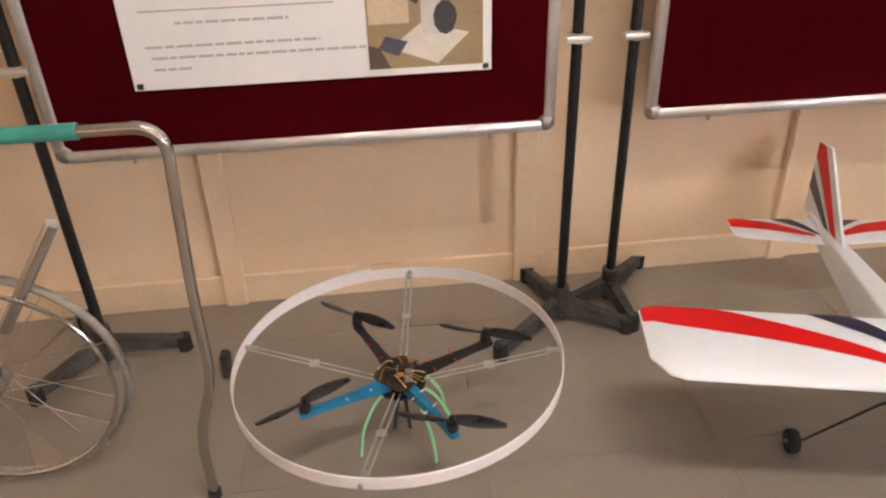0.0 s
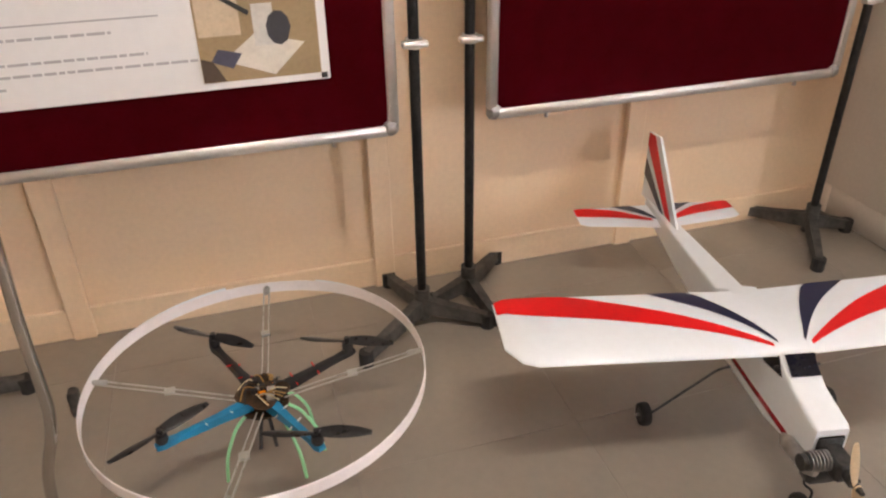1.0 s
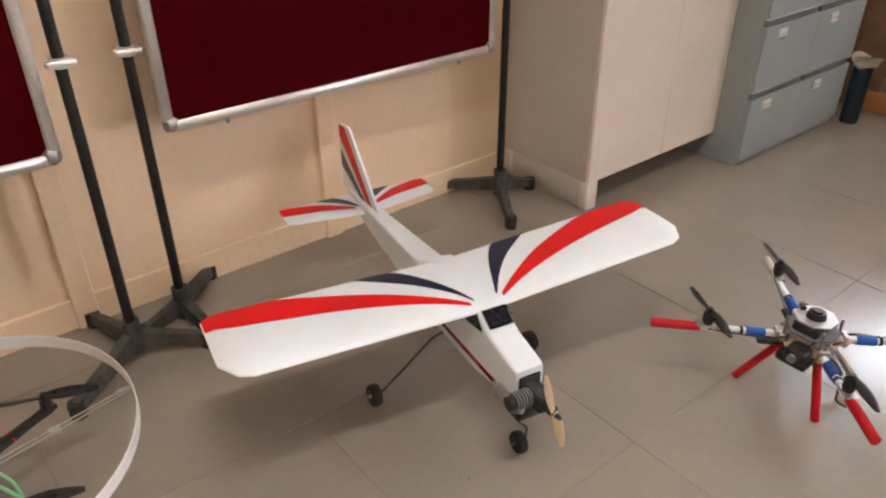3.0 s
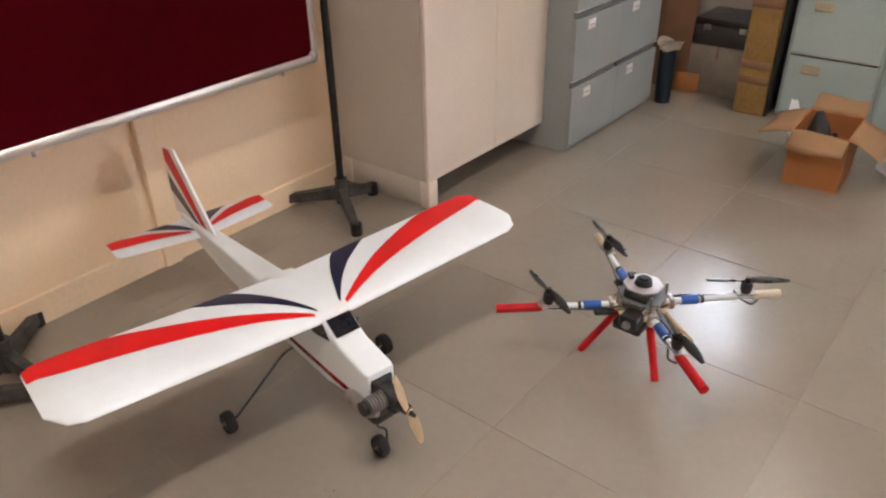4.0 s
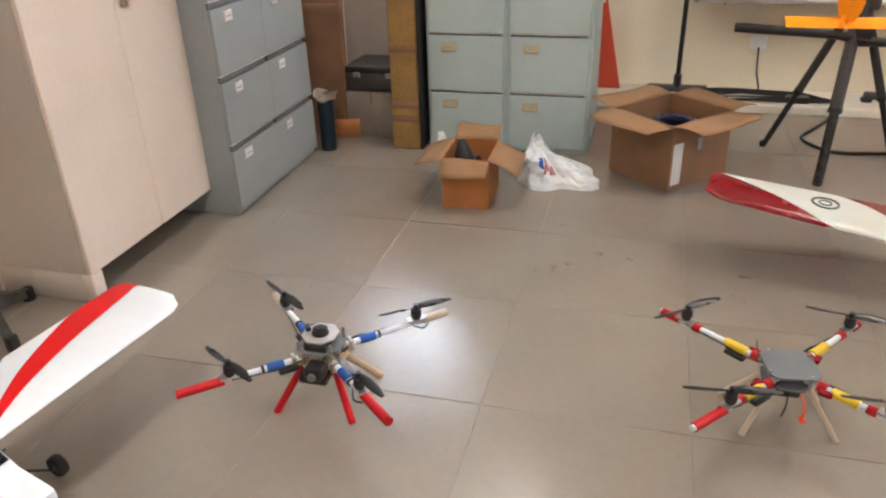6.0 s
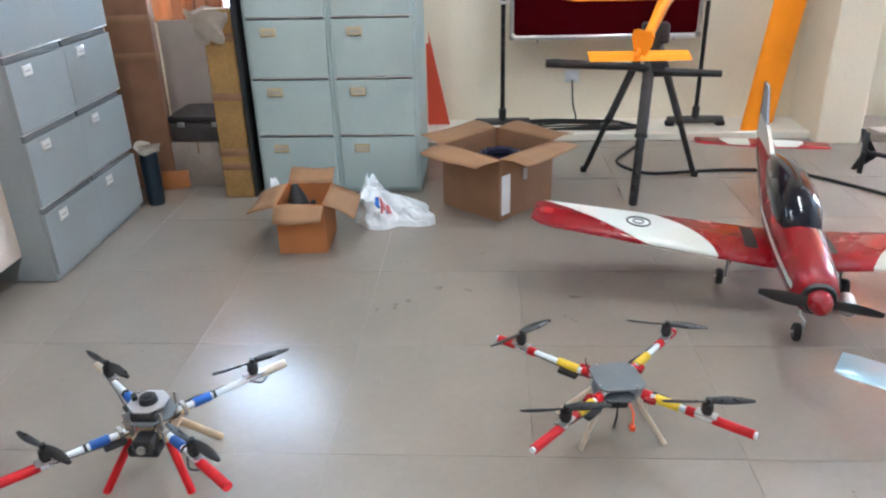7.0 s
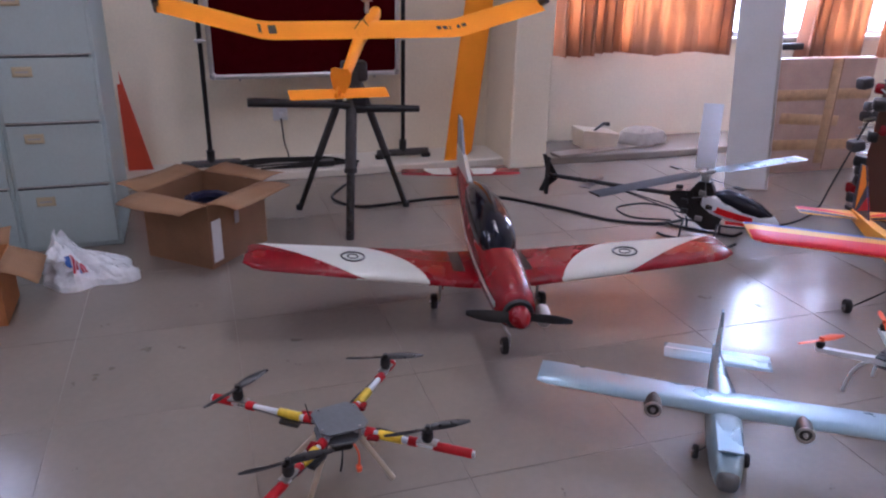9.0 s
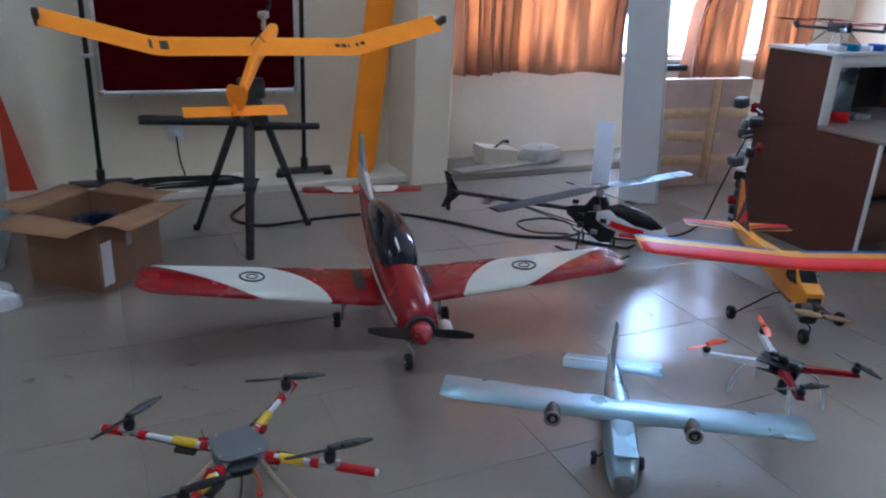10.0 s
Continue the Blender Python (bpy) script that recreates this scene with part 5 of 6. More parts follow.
# ---------------------------------------------------------------- glider on a tripod
def glider():
    t = thing("model_glider", pose(4.40, -1.295, 1.045, 0, 0, -28), "bright orange-yellow model glider perched on a tripod", "model glider")
    # the wing lies across the room, so it is turned back against the body

    def W(y, cc, side):
        a = abs(y + 0.0)
        k = 0.50
        up = max(0.0, a - k) * 0.265 + 0.02
        ch = 0.205 * (1 - 0.10 * max(0.0, a - k))
        th = 0.022 * foil(cc)
        # chord runs up and away, so the upper face shows
        return Vector((-ch * cc * 0.94 + 0.09, y, up - ch * cc * 0.33 + (th * 1.2 if side > 0 else -th * 0.5) + 0.03))
    rot = pose(0, 0, 0, 0, 0, 28)
    cs = [(1 - math.cos(math.pi * i / 10)) / 2 for i in range(11)]
    ys = lin(-0.99, 0.99, 35)
    rs = [[rot @ W(y, q, 1) for q in cs] + [rot @ (W(y, q, -1) - Vector((0, 0, 0.0006))) for q in cs[-2:0:-1]] for y in ys]
    wing = part("wing", Geo().rings(rs), M["orange_y"], t, "orange-yellow wing with upturned tips")
    for sg in (1, -1):
        part("tip_edge", Geo().box(-0.10, 0.09, -0.014, 0.014, -0.03, 0.006, 0.004, rot @ Matrix.Translation((0, sg * 0.995, 0.155)) @ pose(0, 0, 0, 0, 19, 0)), M["black"], wing, "black wing tip")
    part("decal", Geo().grid(lambda y, q: rot @ (W(y, q, 1) + Vector((0, 0, 0.0015))), lin(0.44, 0.53, 6), lin(0.35, 0.75, 5)), M["dark_box"], wing, "dark oval decal")
    for k in range(5):
        y0 = -0.40 - 0.035 * k
        part("text_line", Geo().grid(lambda y, q: rot @ (W(y, q, 1) + Vector((0, 0, 0.0015))), lin(y0, y0 - 0.024, 3), lin(0.48, 0.64, 3)), M["navy"], wing)
    part("fuselage", body([(0.30, 0.085, 0.012, 0.012), (0.27, 0.08, 0.030, 0.034), (0.12, 0.03, 0.034, 0.044), (-0.05, -0.02, 0.030, 0.040), (-0.22, -0.12, 0.024, 0.032), (-0.40, -0.215, 0.017, 0.024), (-0.47, -0.245, 0.008, 0.014)], 16, 3), M["orange_y"], t)
    tl = part("tailplane", Geo().rings([[Vector((-0.37 - 0.10 * q, y, -0.225 - 0.03 * q + z)) for q, z in ((0, 0), (0.5, 0.006), (1, 0), (0.5, -0.005))] for y in (-0.238, -0.20, 0, 0.20, 0.238)]), M["orange_y"], t, "orange-yellow tailplane")
    tl.matrix_basis = Matrix.Translation((-0.42, 0, 0)) @ pose(0, 0, 0, 0, 0, 28) @ Matrix.Translation((0.42, 0, 0))
    fin_m = Matrix.Translation((-0.42, 0, 0)) @ pose(0, 0, 0, 0, 0, 62) @ Matrix(((1, 0, 0, 0), (0, 0, 1, -0.004), (0, 1, 0, 0), (0, 0, 0, 1)))
    part("fin", Geo().prism([(0.035, -0.225), (0.055, -0.165), (0.045, -0.125), (0.02, -0.118), (-0.03, -0.122), (-0.065, -0.116), (-0.085, -0.140), (-0.075, -0.185), (-0.04, -0.235)], 0.008, fin_m), M["orange_y"], t)
    mo = part("motor", Geo().tube([(0.10, 0, 0.09), (0.10, 0, 0.17)], 0.012, 8).box(0.06, 0.14, -0.02, 0.02, 0.15, 0.185, 0.005), M["steel"], t, "grey pylon motor")
    propeller(mo, (0.145, 0, 0.168), 0.16, 20, M["engine"], "x", "grey propeller", 0.13)
    part("band", Geo().tube([(0.05, -0.045, 0.0), (0.0, 0.0, 0.075), (-0.05, 0.045, 0.0)], 0.003, 5), M["engine"], t)
    return t


glider()


def tripod():
    t = thing("tripod", pose(4.42, -1.24, 0), "dark grey tripod with a black padded crossbar", "tripod")
    apex = Vector((0, 0, 0.80))
    for f in ((0.29, 0.28, 0), (-0.265, 0.085, 0), (0.19, -0.35, 0)):
        thick = 1.45 if f[0] < 0 else 1.0
        f = Vector(f)
        top = apex + f * 0.12 - Vector((0, 0, 0.02))
        mid = top.lerp(f, 0.55)
        leg = part("leg", Geo().tube([top, mid], 0.021 * thick, 12), M["dark_box"], t, "dark grey telescopic leg")
        part("lower_leg", Geo().tube([mid, f], 0.016 * thick, 12), M["engine"], leg)
        part("leg_clamp", Geo().tube([mid.lerp(top, 0.02), mid.lerp(f, 0.04)], 0.024 * thick, 12), M["black"], leg)
        part("rubber_foot", Geo().tube([f + Vector((0, 0, 0.03)), f], 0.019, 10), M["rubber"], leg)
    part("head", Geo().tube([apex - Vector((0, 0, 0.05)), apex + Vector((0, 0, 0.05))], 0.055, 14).box(-0.05, 0.05, -0.075, 0.055, 0.80, 0.90, 0.010), M["dark_box"], t, "tripod head")
    part("column", Geo().tube([apex + Vector((0, 0, 0.05)), Vector((-0.01, -0.02, 1.03))], 0.014, 10), M["dark_box"], t)
    bar = part("crossbar", Geo().tube([(-0.07, 0.555, 0.715), (-0.07, 0.52, 0.715), (-0.07, 0.1, 0.690), (-0.07, 0.0, 0.672), (-0.07, -0.08, 0.660), (-0.07, -0.35, 0.648)], [0.022, 0.024, 0.020, 0.024, 0.022, 0.018], 10), M["black"], t, "black padded crossbar")
    part("bar_clamp", Geo().box(-0.09, 0.0, -0.06, 0.02, 0.64, 0.76, 0.008), M["black"], bar)
    return t


tripod()

# ---------------------------------------------------------------- far wall: board, leaning wings, sockets and cables
fb = board(pose(5.50, -1.155, 0.055, 0, 0, -90), 1.25, 0.95, 0.593, (-0.665, 0.655), "maroon felt notice board on black stand before the wall")
for px in (-0.665, 0.655):
    part("foot_bar", Geo().box(px - 0.19, px + 0.19, -0.010, 0.034, 0.018, 0.062, 0.008), M["dark_box"], fb, "dark steel foot bar")
    part("hub", Geo().tube([(px, 0.012, 0.05), (px, 0.012, 0.13)], 0.026, 12), M["black"], fb)
    for dx in (-0.17, 0.17):
        part("rubber_foot", Geo().box(px + dx - 0.03, px + dx + 0.03, -0.014, 0.038, 0.0, 0.03, 0.005), M["rubber"], fb)
pn = thing("notice_sheet", pose(5.482, -1.42, 0.055 + 0.593 + 0.62), "small white paper notice pinned to felt", "notice")
part("sheet", Geo().box(-0.002, 0, -0.16, 0.16, 0, 0.25), M["paper"], pn)

ow = thing("spare_wing", pose(5.36, -2.075, 0.055, 6.5, 0, 0), "long orange-yellow model wing standing against the pilaster", "model wing")
cs = [(1 - math.cos(math.pi * i / 10)) / 2 for i in range(11)]
rs = []
for z in [0.0, 0.03, 0.08] + lin(0.2, 1.9, 8):
    k = 1 - 0.3 * max(0, 0.08 - z) / 0.08
    rs.append([Vector((-0.03 * foil(q) * 1.6 + 0.02, -0.005 - 0.20 * q * k, z)) for q in cs] + [Vector((0.02 + 0.004 * foil(q), -0.005 - 0.20 * q * k, z)) for q in cs[-2:0:-1]])
part("wing_panel", Geo().rings(rs), M["orange_y"], ow)
part("joint_rod", Geo().tube([(0.015, -0.08, 1.9), (0.015, -0.08, 1.96)], 0.006, 8), M["steel"], ow)

rt = thing("leaning_panel", pose(5.60, -0.045, 0), "orange-red triangular panel leaning on the wall", "panel")
P = Matrix(((0, 0, 1, 0), (1, 0, 0, 0), (0, 1, 0, 0), (0, 0, 0, 1)))
part("panel", Geo().prism([(0.08, 0.0), (-0.055, 0.0), (0.06, 0.62), (0.08, 0.62)], 0.012, P), M["red_orange"], rt)
part("red_edge", Geo().prism([(-0.055, 0.0), (-0.085, 0.0), (0.06, 0.70), (0.06, 0.60)], 0.016, Matrix.Translation((-0.002, 0, 0)) @ P), M["red_orange"], rt, "orange-red edge")

sk = thing("wall_socket", pose(5.72, -0.98, 0.36), "white wall socket with a grey plug", "socket")
part("plate", Geo().box(-0.012, -0.001, -0.05, 0.05, -0.04, 0.05, 0.003), M["column"], sk)
part("plug", Geo().box(-0.045, -0.012, -0.018, 0.018, -0.02, 0.02, 0.005), M["column"], sk)


def cable(pts, label, r=0.006, rad=0.12, n=7, mat="cable"):
    ob = part("cable", Geo().tube(arc_path(pts, rad, n), r, 7), M[mat])
    return tagged(ob, label, "cable")


cable([(5.68, -0.98, 0.34), (5.66, -0.99, 0.16), (5.60, -1.02, 0.07), (5.50, -0.75, 0.068), (5.42, -0.55, 0.068), (5.46, -0.85, 0.072), (5.50, -1.25, 0.068), (5.40, -1.45, 0.068)], "thin black cable from the socket on the ledge", 0.006)
for k in range(3):
    cable([(5.42 + 0.02 * k, -0.70 - 0.03 * k, 0.066 + 0.012 * k), (5.50, -0.55, 0.066 + 0.012 * k), (5.58, -0.80, 0.066 + 0.012 * k), (5.52, -1.28, 0.066 + 0.012 * k), (5.44, -1.52 + 0.05 * k, 0.068), (5.38, -1.15, 0.068 + 0.012 * k), (5.40, -0.80, 0.068)], "black cable coiled loosely on the ledge", 0.0065, 0.1)
adp = part("power_adapter", Geo().box(5.40, 5.48, -1.30, -1.16, 0.055, 0.092, 0.008), M["black"])
tagged(adp, "black power adapter on the ledge", "adapter")
cable([(5.40, -1.45, 0.068), (5.30, -1.42, 0.064), (5.22, -1.38, 0.008), (4.85, -1.15, 0.008), (4.62, -1.30, 0.008), (4.70, -1.75, 0.008), (4.68, -2.15, 0.008), (4.36, -2.45, 0.008), (4.03, -2.68, 0.008), (3.92, -2.92, 0.008), (3.95, -3.10, 0.008)],
      "thick black cable lying across the floor", 0.009, 0.2)
cable([(3.93, -3.00, 0.022), (4.02, -2.78, 0.024), (4.22, -2.78, 0.024), (4.25, -3.02, 0.024), (4.12, -3.14, 0.022), (3.95, -3.06, 0.022), (3.70, -3.35, 0.008), (3.74, -3.74, 0.007), (3.84, -3.98, 0.03), (3.90, -4.10, 0.16), (3.90, -4.20, 0.38), (3.86, -4.26, 0.62)],
      "black cable looping over the floor to the desk", 0.006, 0.2)

# ---------------------------------------------------------------- helicopter
def helicopter():
    t = thing("model_helicopter", pose(3.70, -3.02, 0, 0, 0, -137), "model helicopter with white and red nose and dark tail boom", "model helicopter", "model aircraft on the floor")
    part("nose_shell", body([(0.40, 0.150, 0.010, 0.010), (0.37, 0.155, 0.040, 0.036), (0.28, 0.172, 0.054, 0.050), (0.15, 0.195, 0.058, 0.066), (0.06, 0.205, 0.046, 0.060), (0.0, 0.215, 0.030, 0.04)], 20, 2.3), M["white"], t, "white nose shell")
    part("canopy_glass", body([(0.375, 0.170, 0.020, 0.016), (0.30, 0.198, 0.052, 0.046), (0.22, 0.220, 0.060, 0.058), (0.12, 0.245, 0.052, 0.050), (0.06, 0.255, 0.02, 0.02)], 18, 2.1), M["smoke"], t, "smoked canopy")
    for sy in (-1, 1):
        part("red_flash", Geo().grid(lambda x, v: Vector((x, sy * (0.061 - 1.4 * max(0, x - 0.2) ** 2 - 0.35 * max(0, 0.12 - x)), 0.165 + 0.018 * v + 0.14 * (0.25 - x))), lin(0.36, 0.06, 14), lin(-1, 1, 3)), M["red"], t, "red side flash")
        part("red_flash", Geo().grid(lambda x, v: Vector((x, sy * (0.050 - 1.6 * max(0, x - 0.22) ** 2), 0.132 + 0.008 * v + 0.06 * (x - 0.2))), lin(0.38, 0.14, 12), lin(-1, 1, 3)), M["red"], t, "red side flash")
        part("head_link", Geo().tube([(0.02, sy * 0.03, 0.24), (0.0, sy * 0.022, 0.36)], 0.0028, 6), M["steel"], t)
        part("servo_arm", Geo().tube([(-0.05, sy * 0.035, 0.23), (0.03, sy * 0.045, 0.255)], 0.003, 6), M["steel"], t)
    fr = part("frame", Geo().prism([(-0.17, 0.20), (-0.17, 0.245), (-0.07, 0.265), (-0.03, 0.325), (0.035, 0.325), (0.07, 0.25), (0.12, 0.15), (0.10, 0.07), (0.03, 0.06), (-0.06, 0.12)], 0.052, Matrix(((1, 0, 0, 0), (0, 0, 1, -0.026), (0, 1, 0, 0), (0, 0, 0, 1)))), M["carbon"], t, "black carbon frame")
    rnd = random.Random(3)
    for k in range(10):
        x, z = rnd.uniform(-0.14, 0.08), rnd.uniform(0.11, 0.29)
        part("servo", Geo().box(x - 0.018, x + 0.018, 0.028, 0.05, z - 0.012, z + 0.012, 0.002) if k % 2 else Geo().box(x - 0.018, x + 0.018, -0.05, -0.028, z - 0.012, z + 0.012, 0.002), [M["black"], M["engine"], M["steel"]][k % 3], fr)
    part("cooling_fins", Geo().tube([(-0.06, 0.03, 0.17), (-0.06, 0.075, 0.17)], 0.03, 12), M["engine"], fr)
    part("tail_boom", Geo().tube([(-0.10, 0, 0.225), (-0.90, 0, 0.215)], 0.013, 12), M["carbon"], t, "black tail boom")
    for sy in (-1, 1):
        part("boom_brace", Geo().tube([(-0.08, sy * 0.03, 0.13), (-0.55, 0, 0.215)], 0.004, 6), M["engine"], t)
    part("tail_fin", Geo().prism([(-0.84, 0.20), (-0.93, 0.33), (-0.955, 0.33), (-0.92, 0.21), (-0.965, 0.10), (-0.94, 0.10)], 0.003, Matrix(((1, 0, 0, 0), (0, 0, 1, 0.022), (0, 1, 0, 0), (0, 0, 0, 1)))), M["carbon"], t)
    part("stabiliser", Geo().box(-0.66, -0.60, -0.13, 0.13, 0.213, 0.216), M["carbon"], t)
    tr = part("tail_rotor", Geo().box(-0.915, -0.887, -0.022, -0.018, 0.10, 0.33, 0.004, None).tube([(-0.90, -0.03, 0.215), (-0.90, 0.03, 0.215)], 0.012, 8), M["black"], t, "black tail rotor")
    hub = part("rotor_head", Geo().tube([(0, 0, 0.30), (0, 0, 0.40)], 0.007, 8).box(-0.05, 0.05, -0.016, 0.016, 0.365, 0.385, 0.004, pose(0, 0, 0, 0, 0, 59)).tube([(-0.02, 0.0, 0.34), (0.02, 0, 0.34)], 0.026, 10), M["steel"], t, "metal rotor head")
    a = radians(59)
    d, n = Vector((math.cos(a), math.sin(a), 0)), Vector((-math.sin(a), math.cos(a), 0))
    for sg, mt in ((-1, M["matt_grey"]), (1, M["silver"])):
        rs = []
        for u in (0.06, 0.12, 0.16, 0.45, 0.76, 0.78):
            w = 0.012 if u < 0.1 else 0.045
            p = d * u * sg + Vector((0, 0, 0.375 - 0.02 * u))
            rs.append([p - n * w, p - n * w * 0.4 + Vector((0, 0, 0.005)), p + n * w + Vector((0, 0, 0.004)), p + n * w - Vector((0, 0, 0.002)), p - n * w * 0.4 - Vector((0, 0, 0.004))])
        bl = part("rotor_blade", Geo().rings(rs), mt, hub, "dark grey rotor blade" if sg < 0 else "silvery rotor blade")
        if sg > 0:
            rs2 = [[q + Vector((0, 0, 0.0005)) for q in rs[-2]], [q + d * sg * 0.02 for q in rs[-1]]]
            part("tip_cap", Geo().rings(rs2), M["white"], bl, "white tip")
    part("flybar", Geo().tube([(-n) * 0.22 + Vector((0, 0, 0.345)), n * 0.22 + Vector((0, 0, 0.345))], 0.003, 6), M["steel"], hub)
    for sg in (-1, 1):
        part("paddle", Geo().box(-0.03, 0.03, -0.018, 0.018, -0.003, 0.003, 0.002, Matrix.Translation(n * 0.22 * sg + Vector((0, 0, 0.345))) @ pose(0, 0, 0, 0, 0, 149)), M["black"], hub)
        part("skid", Geo().tube(arc_path([(0.22, sg * 0.10, 0.04), (0.18, sg * 0.10, 0.008), (-0.16, sg * 0.10, 0.008), (-0.20, sg * 0.10, 0.02)], 0.03, 4), 0.008, 8), M["black"], t, "black skid tube")
        for x in (0.10, -0.08):
            part("strut", Geo().tube(arc_path([(x, sg * 0.025, 0.10), (x, sg * 0.07, 0.075), (x, sg * 0.10, 0.01)], 0.03, 4), 0.006, 7), M["black"], t)
    return t


helicopter()

# ---------------------------------------------------------------- carton fillings, bag and packing
nb = part("black_bundle", Geo().tube([(-0.02, -0.02, 0.0055), (0.0, 0.01, 0.12), (0.0, 0.03, 0.22), (0.01, 0.04, 0.29)], [0.07, 0.065, 0.045, 0.014], 10).tube([(0.03, -0.03, 0.0055), (0.05, -0.035, 0.13), (0.06, -0.03, 0.19)], [0.04, 0.035, 0.008], 8), M["black"])
nb.matrix_world = pose(3.70, 0.50, 0)
tagged(nb, "black rolled bundle inside the small carton", "bundle")
wp = Geo()
rnd = random.Random(21)
wp.grid(lambda u, v: (0.10 * (u - 0.5) + 0.02 * math.sin(9 * v), 0.13 * (v - 0.5), 0.0055 + 0.26 * (1 - abs(u - 0.5)) * (0.75 + 0.2 * math.sin(7 * v + 3 * u)) + 0.02 * math.sin(23 * u + 17 * v)), lin(0, 1, 10), lin(0, 1, 10))
wo = part("plastic_wrap", wp, M["polybag"])
wo.matrix_world = pose(3.93, 0.655, -0.0055)
tagged(wo, "crumpled white plastic wrap behind the small carton", "wrapping")
db = Geo()
for k in range(6):
    db.tube([(0.11 * math.cos(2 * math.pi * i / 26), 0.10 * math.sin(2 * math.pi * i / 26), 0.03 + 0.046 * k + 0.008 * math.sin(3 * i)) for i in range(26)], 0.024, 7, closed=True)
dbo = part("cable_coil", db, M["navy"])
dbo.matrix_world = pose(4.20, -0.45, 0)
tagged(dbo, "dark coiled hose inside the large carton", "coil")
part("shipping_label", Geo().box(-0.200, -0.135, -0.2035, -0.2005, 0.03, 0.24), M["paper"], big, "white shipping label")
part("printed_mark", Geo().box(0.0, 0.03, 0, 0.003, 0.20, 0.26, 0.0, Matrix.Translation((-0.03, -0.2035, -0.02))), M["ink"], big)
part("printed_mark", Geo().tube([(0.2160, -0.05 + 0.03 * math.cos(a), 0.22 + 0.03 * math.sin(a)) for a in [k * 0.52 for k in range(12)]], 0.002, 5, closed=True), M["ink"], big)
# no hole is cut: a dark patch carries the shade inside it
part("hand_hole_patch", Geo().box(-0.2165, -0.2135, -0.045, 0.045, 0.25, 0.28, 0.001), M["gap"], big)

# plastic bag
def bag():
    def pt(u, v):
        a = 2 * math.pi * u
        c, d = math.cos(a), math.sin(a)
        r = (0.185 + 0.025 * math.sin(3 * a + 1) + 0.02 * math.sin(5 * a)) * (1 - v ** 1.5) ** 0.75
        q = noise.noise(Vector((2.2 * c, 2.2 * d, 3 * v)))
        fold = abs(noise.noise(Vector((4.5 * c + 9, 4.5 * d, 4 * v)))) * 2
        crease = abs(noise.noise(Vector((9 * c + 3, 9 * d + 5, 8 * v))))
        r += (0.05 * q - 0.055 * fold * (0.4 + v) - 0.03 * crease) * (0.25 + min(1, v * 4)) * (1 - v)
        h = (0.155 + 0.05 * d) * v ** 0.75 * (1 + 0.3 * q) + 0.018 * fold + 0.014 * crease
        return Vector((r * c * 0.86 + 0.05 * v, r * d * 1.08 + 0.13 * v ** 1.6, max(0.0, h)))
    n, m = 56, 26
    g = Geo()
    rings = [[pt(i / n, v) for i in range(n)] for v in lin(0.0, 0.985, m)]
    rings[0] = [Vector((p.x, p.y, 0.0)) for p in rings[0]]
    g.rings(rings)
    b = thing("plastic_bag", pose(3.985, 0.10, 0), "crumpled white polythene carrier bag with red print", "bag")
    part("bag_body", g, M["polybag"], b, smooth=False)
    for k in range(6):
        u0 = 0.455 + 0.011 * k
        part("print_bar", Geo().grid(lambda u, v: pt(u, v) + Vector((-0.004, 0, 0.003)), lin(u0, u0 + 0.008, 3), lin(0.30 - 0.03 * (k % 2), 0.62 - 0.05 * (k % 3), 5)), M["red_print"] if k % 3 else M["royal"], b)
    return b


bag()

# between the cabinets: tall cartons, low carton, dark box, flask
tc = thing("tall_carton", pose(4.355, 1.02, 0, 0, 1.5, 0), "tall narrow yellow-brown carton taped along its edges", "carton")
part("carton_body", Geo().box(-0.06, 0.06, -0.085, 0.075, 0.0, 1.02, 0.006), M["timber"], tc, smooth=False)
for z in (0.16, 0.24, 0.55, 0.86):
    part("tape", Geo().box(-0.0615, 0.0615, -0.0865, 0.0765, z, z + 0.04, 0.002), M["card"], tc, "brown tape band")
tc2 = part("black_board", Geo().box(4.30, 4.68, 0.922, 0.930, 0.0, 1.25, 0.002), M["black"])
tagged(tc2, "thin black board standing beside the filing cabinet", "board")
hb = Geo()
hb.grid(lambda u, v: (0.075 * math.cos(6.28 * u) * (0.7 + 0.5 * v) + 0.01 * math.sin(19 * u), 0.095 * math.sin(6.28 * u) * (0.7 + 0.45 * v) + 0.012 * math.sin(23 * u + 9 * v), 0.16 * v + 0.012 * math.sin(25 * u)), lin(0, 1, 30), lin(0, 1, 8))
hbo = part("hanging_bag", hb, M["paper_bag"])
hbo.matrix_world = pose(4.32, 1.06, 0.86)
tagged(hbo, "crumpled grey paper bag pulled over a carton top", "bag")
tall = thing("tall_carton", pose(4.62, 1.60, 0, 0, 3, 8), "tall brown cardboard carton standing by the wall", "carton")
part("carton_body", Geo().box(-0.16, -0.07, -0.13, 0.12, 0.0, 1.35, 0.006), M["brown_card"], tall, smooth=False)
for z in (0.72, 0.92):
    part("tape", Geo().box(-0.1615, -0.0685, -0.1315, 0.1215, z, z + 0.05, 0.002), M["card"], tall, "darker tape band")
lc = thing("low_carton", pose(4.66, 1.28, 0, 0, 0, -4), "low brown cardboard carton pushed against packing", "carton")
part("carton_body", Geo().box(-0.17, 0.17, -0.17, 0.17, 0.0, 0.265, 0.005), M["board_mdf"], lc)
part("lid_seam", Geo().box(-0.1715, 0.1715, -0.004, 0.004, 0.20, 0.2665, 0.001), M["card"], lc)
dk = thing("equipment_box", pose(4.68, 1.28, 0.2655), "dark grey equipment case on a low carton", "case")
